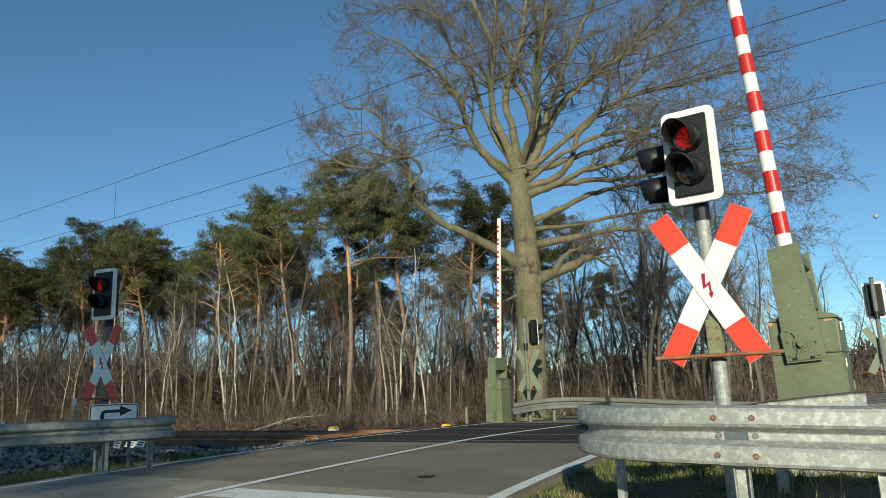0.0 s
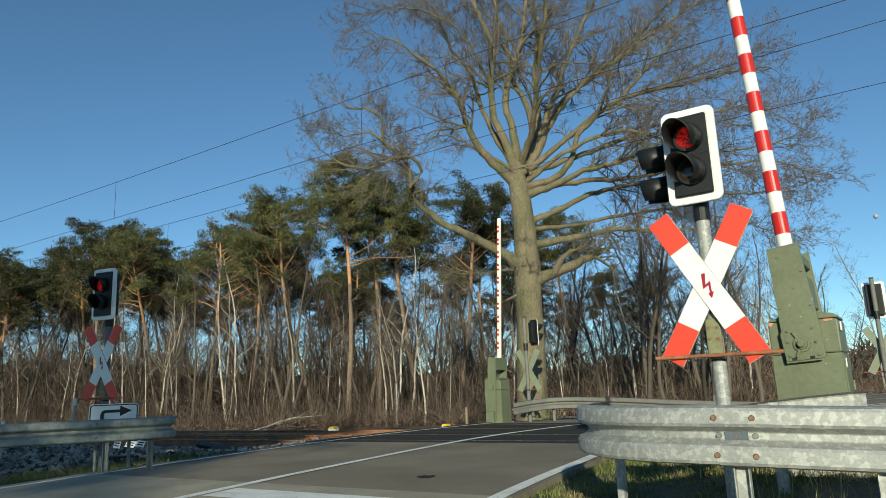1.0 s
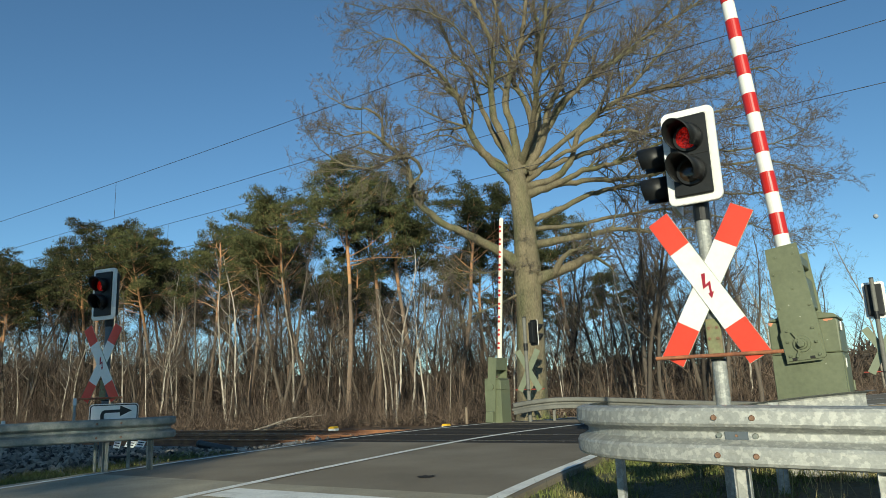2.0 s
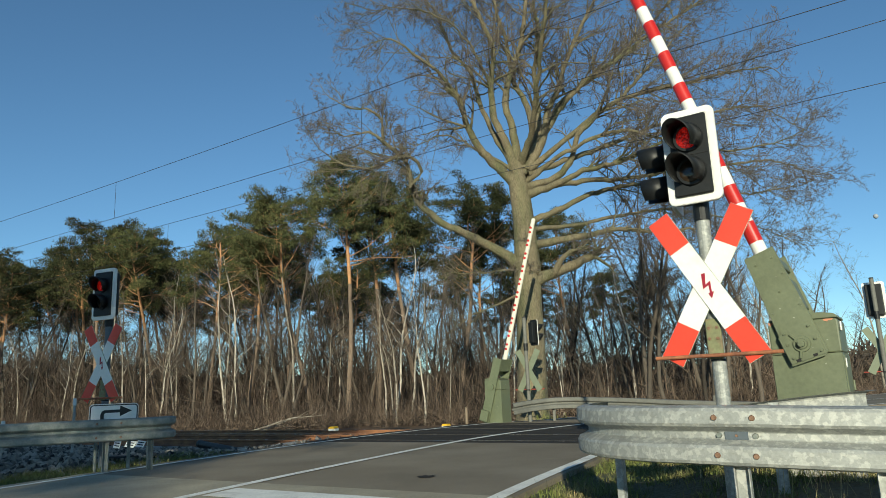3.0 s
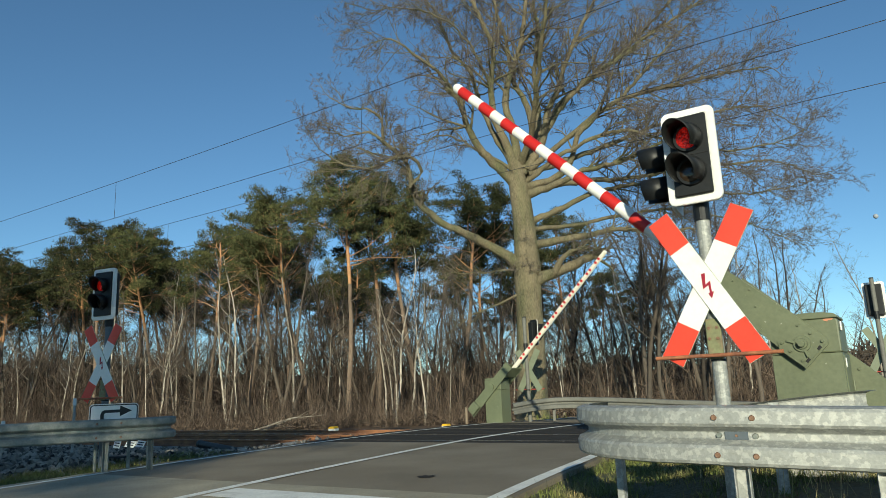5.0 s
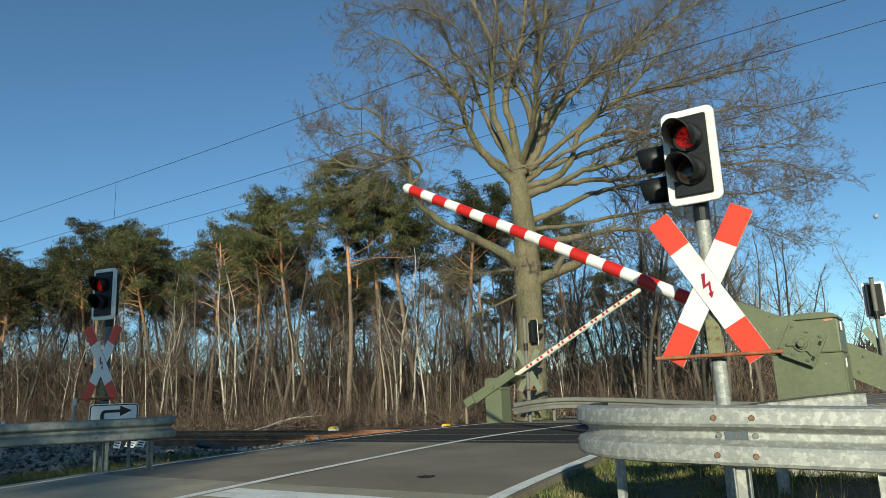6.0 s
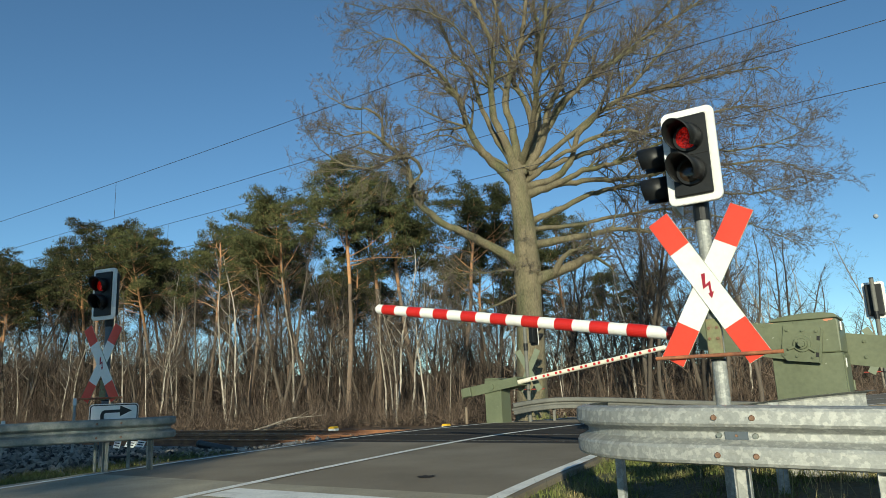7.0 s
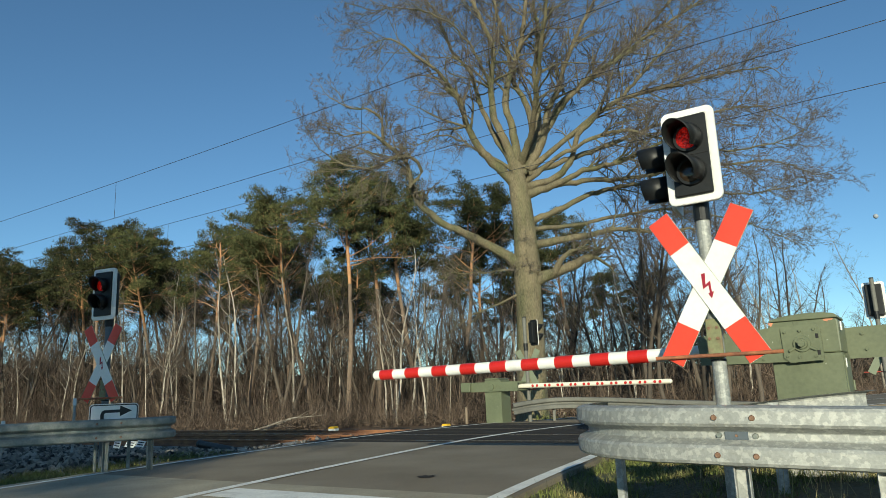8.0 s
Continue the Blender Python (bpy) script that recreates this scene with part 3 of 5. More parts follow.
# ---- wood: branching tubes ----
class Wood:
    def __init__(self, seed):
        self.v, self.f = [], []
        self.tv, self.tf = [], []
        self.rnd = random.Random(seed)
        self.tips = []
        self.finest = 0.0056

    def tube(self, pts, radii, sides, thin=False):
        v, f = (self.tv, self.tf) if thin else (self.v, self.f)
        base = len(v)
        d = pts[-1] - pts[0]
        if d.length < 1e-6:
            return
        d.normalize()
        u = d.orthogonal().normalized()
        w = d.cross(u)
        for p, r in zip(pts, radii):
            for k in range(sides):
                a = 2 * math.pi * k / sides
                q = p + u * (r * math.cos(a)) + w * (r * math.sin(a))
                v.append((q.x, q.y, q.z))
        for i in range(len(pts) - 1):
            for k in range(sides):
                a, b = base + i * sides + k, base + i * sides + (k + 1) % sides
                f.append((a, b, b + sides, a + sides))

    def path(self, p, d, length, n, wiggle, up):
        R = self.rnd
        pts, dirs = [p.copy()], [d.copy()]
        for i in range(n):
            d = (d + Vector((R.gauss(0, wiggle), R.gauss(0, wiggle), R.gauss(0, wiggle) + up))).normalized()
            p = p + d * (length / n)
            pts.append(p.copy())
            dirs.append(d.copy())
        return pts, dirs

    def grow(self, p, d, length, r, lvl, spec):
        """spec: a row for each level: (segments, wiggle, up, sides, children, from, angle, ratio, thin)"""
        seg, wig, up, sides, kids, start, ang, ratio, thin = spec[lvl]
        R = self.rnd
        pts, dirs = self.path(p, d, length, seg, wig, up)
        end = 0.16 if lvl < len(spec) - 1 else 0.4
        radii = [r * (1 - (1 - end) * i / seg) for i in range(seg + 1)]
        self.tube(pts, radii, sides, thin)
        if lvl + 1 < len(spec):
            for k in range(kids):
                f = start + (1 - start) * (k + R.random()) / kids
                x = f * seg
                i = min(int(x), seg - 1)
                q = pts[i].lerp(pts[i + 1], x - i)
                dd = dirs[i + 1]
                side = dd.orthogonal().normalized()
                side.rotate(Matrix.Rotation(R.uniform(0, 2 * math.pi), 3, dd))
                a = radians(ang * R.uniform(0.65, 1.25))
                nd = (dd * math.cos(a) + side * math.sin(a)).normalized()
                self.grow(q, nd, length * ratio * R.uniform(0.65, 1.2) * (1 - 0.45 * f), max(radii[i] * (0.60 if lvl == 0 else 0.48), self.finest), lvl + 1, spec)
        else:
            self.tips.append((pts[-1], dirs[-1]))


OAK_SPEC = [(5, 0.20, 0.05, 4, 6, 0.15, 46, 0.52, False), (3, 0.22, 0.03, 3, 5, 0.10, 48, 0.56, True), (2, 0.24, 0.02, 3, 4, 0.1, 48, 0.60, True), (1, 0.24, 0.0, 3, 0, 0, 0, 0, True)]


def build_oak(at):
    """a big old oak, bare in winter"""
    W = Wood(5)
    W.finest = 0.0060
    R = W.rnd
    tree = thing("oak_tree", Matrix.Translation(at), "large old bare oak with lichen-green bark and spreading limbs", "tree")
    # trunk with a flared foot and a swollen crotch
    axis = smooth_path([(-0.27, 0, -0.5), (-0.25, 0, 0.1), (-0.18, 0, 1.9), (-0.13, 0, 3.9), (-0.11, 0, 5.4), (-0.12, 0, 6.8), (-0.20, 0, 8.0), (-0.27, 0, 9.0)], 0.22)
    radii = [0.475 + 0.14 * math.exp(-max(p.z, 0) * 1.5) - 0.022 * max(p.z - 2.5, 0) + 0.05 * math.exp(-((p.z - 5.3) / 0.7) ** 2) - 0.10 * step01(8.2, 9.0, p.z) for p in axis]
    rings = len(W.v)
    W.tube(axis, radii, 28)
    # ribs and hollows down the trunk
    for k in range(rings, len(W.v)):
        x, y, z = W.v[k]
        c = axis[(k - rings) // 28]
        a = math.atan2(y - c.y, x - c.x)
        g = 1 + 0.035 * noise.noise((math.cos(a) * 2.4, math.sin(a) * 2.4, z * 0.5)) + 0.05 * math.sin(a * 5 + z * 0.25) * math.exp(-max(z, 0) * 0.9) + 0.03 * noise.noise((math.cos(a) * 6, math.sin(a) * 6, z * 1.3))
        W.v[k] = (c.x + (x - c.x) * g, c.y + (y - c.y) * g, z)

    def limb(r0, r1, start, *pts):
        """a crooked limb through a few turning points, bearing branches beyond a share of its length"""
        P = smooth_path(pts, 0.22)
        n = len(P) - 1
        P = [p + Vector((R.gauss(0, 0.016), R.gauss(0, 0.05), R.gauss(0, 0.016))) * min(1, i / 3) for i, p in enumerate(P)]
        rr = [(r0 + (r1 - r0) * (i / n) ** 0.8) * (1 + 0.35 * math.exp(-i * 0.8)) * R.uniform(0.94, 1.07) for i in range(n + 1)]
        W.tube(P, rr, 9 if r0 > 0.09 else 6)
        length = 0.22 * n
        for k in range(int(length * (1 - start) / 0.185) + 2):
            f = min(start + (1 - start) * R.random() ** 0.85, 0.995)
            i = min(int(f * n), n - 1)
            d = (P[i + 1] - P[i]).normalized()
            side = d.orthogonal().normalized()
            side.rotate(Matrix.Rotation(R.uniform(0, 2 * math.pi), 3, d))
            a = radians(R.uniform(25, 70))
            nd = (d * math.cos(a) + side * math.sin(a) + Vector((0, 0, 0.12))).normalized()
            W.grow(P[i].lerp(P[i + 1], R.random()), nd, R.uniform(0.8, 3.1) * min(1.0, 0.45 + length * 0.11) * (1.15 - 0.35 * f), min(max(rr[i] * 0.45, 0.016), 0.070), 0, OAK_SPEC)
        d = (P[-1] - P[-2]).normalized()
        if r1 < 0.06:
            W.grow(P[-1], d, 1.5, r1, 0, OAK_SPEC)
            W.grow(P[-1], (d + Vector((R.gauss(0, 0.4), R.gauss(0, 0.4), 0.2))).normalized(), 1.3, r1 * 0.8, 0, OAK_SPEC)

    # boughs from the lowest fork up: thickness, share without branches, turning points
    # low left bough, bent upwards
    limb(0.20, 0.030, 0.45, (-0.3, 0.0, 5.4), (-1.1, -0.1, 6.0), (-2.1, -0.3, 6.5), (-3.0, -0.4, 7.0), (-3.7, -0.5, 7.6), (-4.0, -0.7, 8.3), (-4.1, -0.8, 8.9), (-4.5, -1.0, 9.4), (-4.9, -1.1, 9.8), (-4.9, -1.2, 10.5), (-5.4, -1.4, 10.8), (-6.1, -1.5, 10.9))
    limb(0.10, 0.020, 0.30, (-4.0, -1.0, 8.2), (-3.6, -1.1, 8.6), (-3.7, -1.3, 8.9), (-4.2, -1.4, 9.1), (-4.8, -1.6, 8.5))
    limb(0.08, 0.018, 0.10, (-4.4, -1.2, 9.2), (-5.2, -1.5, 8.7), (-6.1, -1.9, 8.7), (-6.9, -2.2, 9.2))
    limb(0.05, 0.012, 0.10, (-4.9, -1.3, 9.7), (-5.4, -1.2, 10.1), (-6.2, -1.1, 10.0), (-6.8, -1.0, 10.3))
    # left limb
    limb(0.19, 0.070, 0.50, (-0.3, 0.0, 8.4), (-1.1, -0.2, 9.1), (-1.6, -0.4, 9.7), (-2.0, -0.6, 10.4), (-2.2, -0.8, 11.3), (-2.7, -1.0, 11.7))
    limb(0.09, 0.018, 0.10, (-2.2, -0.8, 11.3), (-3.0, -1.1, 12.3), (-3.8, -1.3, 12.9), (-4.5, -1.6, 13.3), (-5.4, -1.8, 13.0))
    limb(0.07, 0.015, 0.15, (-1.0, 0.0, 12.2), (-1.8, 0.4, 14.2), (-2.9, 0.8, 15.5), (-4.5, 1.1, 16.1), (-5.8, 1.5, 16.0))
    # upright limbs
    limb(0.17, 0.040, 0.30, (-0.3, 0.0, 8.9), (-0.6, -0.1, 9.8), (-1.0, -0.2, 11.0), (-1.0, -0.3, 12.2), (-0.9, -0.5, 13.4), (-1.3, -0.6, 14.4), (-1.6, -0.7, 15.4), (-1.9, -0.8, 16.7))
    limb(0.17, 0.045, 0.30, (-0.2, 0.0, 8.9), (-0.3, 0.1, 10.5), (-0.5, 0.1, 11.3), (-0.3, 0.2, 12.5), (0.1, 0.3, 13.5), (0.4, 0.4, 14.7), (0.6, 0.4, 16.2), (0.6, 0.5, 18.0))
    limb(0.15, 0.040, 0.35, (-0.1, 0.0, 8.9), (0.4, 0.2, 10.1), (0.4, 0.4, 11.2), (0.2, 0.6, 11.9), (-0.1, 0.9, 12.8), (-0.2, 1.1, 14.3), (-0.5, 1.3, 15.8), (-0.8, 1.5, 18.0))
    limb(0.15, 0.045, 0.30, (-0.1, 0.0, 8.7), (0.5, 0.2, 9.9), (0.7, 0.3, 11.1), (0.7, 0.5, 12.8), (1.0, 0.7, 14.5), (0.9, 0.8, 16.0), (1.3, 1.0, 18.1))
    limb(0.15, 0.040, 0.30, (0.1, 0.0, 8.9), (0.7, -0.2, 9.8), (0.9, -0.5, 10.8), (1.3, -0.8, 11.6), (1.7, -1.0, 12.7), (2.2, -1.2, 13.7), (2.9, -1.5, 14.9))
    limb(0.12, 0.030, 0.30, (-0.4, 0.0, 9.2), (-1.0, 0.4, 10.5), (-1.4, 0.8, 11.9), (-1.7, 1.2, 13.3), (-2.3, 1.7, 14.4), (-2.7, 2.1, 15.9), (-3.4, 2.5, 17.5))
    limb(0.13, 0.035, 0.30, (-0.1, 0.0, 9.1), (0.2, -1.2, 9.9), (0.3, -2.5, 11.0), (0.4, -3.8, 12.1), (0.6, -5.0, 13.6))
    # right limbs
    limb(0.16, 0.030, 0.30, (-0.1, 0.0, 8.2), (1.1, -0.2, 8.5), (1.7, -0.4, 9.2), (1.9, -0.6, 9.9), (2.6, -0.9, 10.5), (3.5, -1.1, 11.1), (4.4, -1.3, 12.0), (5.3, -1.5, 12.9))
    limb(0.15, 0.020, 0.30, (-0.1, 0.0, 7.9), (1.1, -0.5, 8.2), (2.1, -1.0, 8.5), (3.2, -1.5, 8.6), (4.1, -2.0, 8.9), (5.1, -2.5, 9.3), (6.2, -3.0, 9.2))
    limb(0.13, 0.020, 0.30, (-0.1, 0.0, 6.9), (1.1, 0.3, 7.4), (2.3, 0.6, 8.0), (3.8, 0.9, 8.4), (5.4, 1.1, 8.5), (6.9, 1.4, 8.2), (8.5, 1.7, 8.1), (10.4, 2.0, 8.4))
    limb(0.17, 0.035, 0.35, (-0.1, 0.0, 6.1), (1.0, 0.2, 6.3), (2.3, 0.4, 6.5), (3.4, 0.6, 6.7), (4.7, 0.8, 6.6), (6.2, 1.0, 6.7))
    limb(0.14, 0.030, 0.25, (0.2, 0.0, 9.3), (1.7, 0.3, 11.5), (2.9, 0.7, 12.7), (4.2, 1.0, 13.6), (5.4, 1.3, 14.6), (7.0, 1.7, 15.7), (8.6, 2.0, 16.9))
    limb(0.13, 0.020, 0.25, (0.2, 0.0, 8.9), (1.7, -0.3, 10.0), (2.9, -0.7, 10.8), (4.2, -1.0, 11.2), (5.5, -1.3, 11.3), (7.0, -1.7, 11.5), (8.4, -2.0, 11.5))
    limb(0.12, 0.020, 0.25, (0.1, 0.0, 8.7), (2.0, 0.7, 9.5), (3.9, 1.3, 10.3), (5.9, 2.0, 11.2), (8.0, 2.7, 11.8), (10.2, 3.3, 12.2), (12.3, 4.0, 11.4))
    limb(0.12, 0.020, 0.25, (0.1, 0.0, 8.1), (1.9, 0.5, 8.5), (3.9, 1.0, 8.7), (6.0, 1.5, 9.1), (8.2, 2.0, 9.4), (10.2, 2.5, 9.6), (12.1, 3.0, 9.1))
    limb(0.13, 0.030, 0.25, (-0.0, 0.0, 9.1), (1.6, 1.2, 11.7), (4.1, 2.5, 14.0), (6.5, 3.8, 16.6), (9.0, 5.0, 19.5))
    limb(0.09, 0.015, 0.30, (0.0, 0.0, 6.7), (1.4, 0.7, 6.9), (3.2, 1.3, 7.3), (5.4, 2.0, 7.7), (7.5, 2.7, 7.6), (9.5, 3.3, 7.2), (11.1, 4.0, 6.7))
    limb(0.10, 0.018, 0.25, (-0.1, 0.0, 8.3), (1.4, -0.8, 9.2), (3.0, -1.6, 9.6), (4.5, -2.4, 8.9), (6.0, -3.2, 8.2), (7.3, -4.0, 8.2))
    # low right bough, broken off
    limb(0.22, 0.130, 0.75, (-0.1, 0.0, 4.8), (0.8, -0.3, 5.1), (1.5, -0.7, 5.3), (2.3, -1.0, 5.7))
    limb(0.12, 0.040, 0.40, (0.8, -0.4, 5.1), (1.0, -0.7, 5.5), (1.3, -0.9, 5.7), (1.9, -1.2, 5.7))
    # thin low branches
    limb(0.05, 0.010, 0.30, (-0.3, 0.0, 4.5), (-1.4, -0.3, 4.0), (-2.1, -0.7, 3.7), (-2.8, -1.0, 3.2))
    limb(0.04, 0.010, 0.20, (-0.4, 0.0, 5.3), (-1.8, -0.2, 5.2), (-2.9, -0.5, 5.2))
    limb(0.07, 0.012, 0.20, (-0.4, 0.0, 8.9), (-1.7, -0.4, 9.6), (-2.7, -0.8, 10.0), (-3.5, -1.1, 9.7), (-4.0, -1.5, 9.2))
    # water shoots on the trunk
    for z, a in ((5.2, 200), (5.25, 240), (5.15, 275), (6.4, 190), (6.2, 260), (5.3, 310), (2.9, 195)):
        p = Vector((-0.12 + 0.42 * math.cos(radians(a)), 0.42 * math.sin(radians(a)), z))
        for k in range(3):
            W.grow(p, Vector((math.cos(radians(a)) + R.gauss(0, 0.4), math.sin(radians(a)) + R.gauss(0, 0.4), R.uniform(-0.1, 0.7))).normalized(), R.uniform(0.3, 0.6), 0.009, 1, OAK_SPEC)
    raw("trunk", W.v, W.f, M_OAK, tree, smooth=True)
    raw("crown", W.tv, W.tf, M_OAKTWIG, tree, "fine bare twigs")
    return tree


def tufts(rnd, centres, per, radius, flat, length, width, droop=0.0):
    """needle sprays: thin blades set about each centre"""
    n = len(centres)
    rs = np.random.RandomState(rnd.randint(0, 10 ** 6))
    c = np.repeat(np.array([tuple(q) for q in centres]), per, axis=0)
    rad = np.repeat(np.array([radius * rnd.uniform(0.65, 1.25) for _ in centres]), per)[:, None]
    o = rs.normal(size=(n * per, 3))
    o /= np.linalg.norm(o, axis=1)[:, None]
    o *= rs.rand(n * per, 1) ** 0.45
    off = o * rad * np.array([1, 1, flat])
    d = o * 0.8 + rs.normal(size=o.shape) * 0.5 + np.array([0, 0, 0.35])
    d /= np.linalg.norm(d, axis=1)[:, None]
    s = np.cross(d, rs.normal(size=o.shape))
    s /= np.linalg.norm(s, axis=1)[:, None]
    L = length * (0.6 + 0.8 * rs.rand(n * per, 1))
    a, b, tip = c + off - s * width / 2, c + off + s * width / 2, c + off + d * L
    v = np.stack([a, b, tip], axis=1).reshape(-1, 3)
    f = np.arange(len(v)).reshape(-1, 3)
    return v.tolist(), f.tolist()


def make_pine(seed, h, label):
    W = Wood(seed)
    R = W.rnd
    tree = thing("pine_tree", Matrix.Identity(4), label, "tree", "pines at the wood's edge")
    lean = Vector((R.uniform(-0.07, 0.07), R.uniform(-0.04, 0.04), 1)).normalized()
    pts, dirs = W.path(Vector((0, 0, -0.4)), lean, h, 14, 0.045, 0.03)
    r0 = h * 0.0125
    radii = [r0 * (1 - 0.72 * i / 14) for i in range(15)]
    W.tube(pts[:9], radii[:9], 9)
    spec = [(5, 0.16, 0.03, 5, 6, 0.30, 45, 0.48, False), (3, 0.2, 0.05, 4, 3, 0.4, 45, 0.6, False), (2, 0.2, 0.06, 3, 0, 0, 0, 0, False)]
    # dead stubs on the lower trunk
    for k in range(9):
        i = R.randint(4, 7)
        az = R.uniform(0, 2 * math.pi)
        W.grow(pts[i], Vector((math.cos(az), math.sin(az), R.uniform(-0.2, 0.5))).normalized(), R.uniform(0.5, 1.8), 0.03, 1, spec)
    raw("trunk", W.v, W.f, M_PINE_LOW, tree, smooth=True)
    W.v, W.f, W.tips = [], [], []
    W.tube(pts[8:], radii[8:], 8)
    for k in range(22):
        f = 0.64 + 0.35 * (k + R.random()) / 22
        x = f * 14
        i = min(int(x), 13)
        p = pts[i].lerp(pts[i + 1], x - i)
        az, el = R.uniform(0, 2 * math.pi), radians(R.uniform(0, 38) + 30 * (f - 0.6))
        d = Vector((math.cos(az) * math.cos(el), math.sin(az) * math.cos(el), math.sin(el)))
        W.grow(p, d, h * (0.25 - 0.28 * (f - 0.62)) * R.uniform(0.75, 1.25), radii[i] * 0.42, 0, spec)
    tips = list(W.tips)
    raw("upper_trunk", W.v, W.f, M_PINE_TOP, tree, "orange upper bark", smooth=True)
    R.shuffle(tips)
    v, f = tufts(R, [t[0] for t in tips], 60, 0.46, 0.46, 0.17, 0.052)
    raw("crown", v, f, M_NEEDLE, tree, "dark green needle clumps")
    return tree


def make_bare(seed, h, mat, label, name, category, group, slender=0.0085, lean=0.10, kids=20, start=0.28, crook=0.06):
    W = Wood(seed)
    R = W.rnd
    tree = thing(name, Matrix.Identity(4), label, category, group)
    d = Vector((R.uniform(-lean, lean), R.uniform(-lean, lean), 1)).normalized()
    pts, dirs = W.path(Vector((0, 0, -0.4)), d, h, 12, crook, 0.02)
    r0 = h * slender
    radii = [r0 * (1 - 0.85 * i / 12) for i in range(13)]
    W.tube(pts, radii, 7)
    spec = [(4, 0.13, 0.05, 4, 5, 0.15, 38, 0.55, False), (2, 0.16, 0.03, 3, 4, 0.15, 40, 0.6, True), (1, 0.2, 0.0, 3, 1, 0.1, 40, 0.7, True), (1, 0.2, 0, 3, 0, 0, 0, 0, True)]
    for k in range(kids):
        f = start + (0.98 - start) * (k + R.random()) / kids
        x = f * 12
        i = min(int(x), 11)
        p = pts[i].lerp(pts[i + 1], x - i)
        az, el = R.uniform(0, 2 * math.pi), radians(R.uniform(25, 65))
        d = Vector((math.cos(az) * math.cos(el), math.sin(az) * math.cos(el), math.sin(el)))
        W.grow(p, d, h * 0.26 * (1.15 - 0.75 * f) * R.uniform(0.7, 1.2), radii[i] * 0.45, 0, spec)
    raw("trunk", W.v, W.f, mat, tree, smooth=True)
    raw("crown", W.tv, W.tf, M_BARETWIG, tree, "fine bare twigs")
    return tree


def plant(kinds, x, y, h, rnd, spin=None):
    src, h0 = rnd.choice(kinds) if isinstance(kinds, list) else kinds
    s = h / h0
    z = -0.55 - 0.5 * step01(30, 70, y)
    m = Matrix.Translation((x, y, z)) @ pose(0, 0, 0, 0, 0, rnd.uniform(0, 360) if spin is None else spin)
    c = copy_thing(src, m)
    c.scale = (s, s, s)
    return c


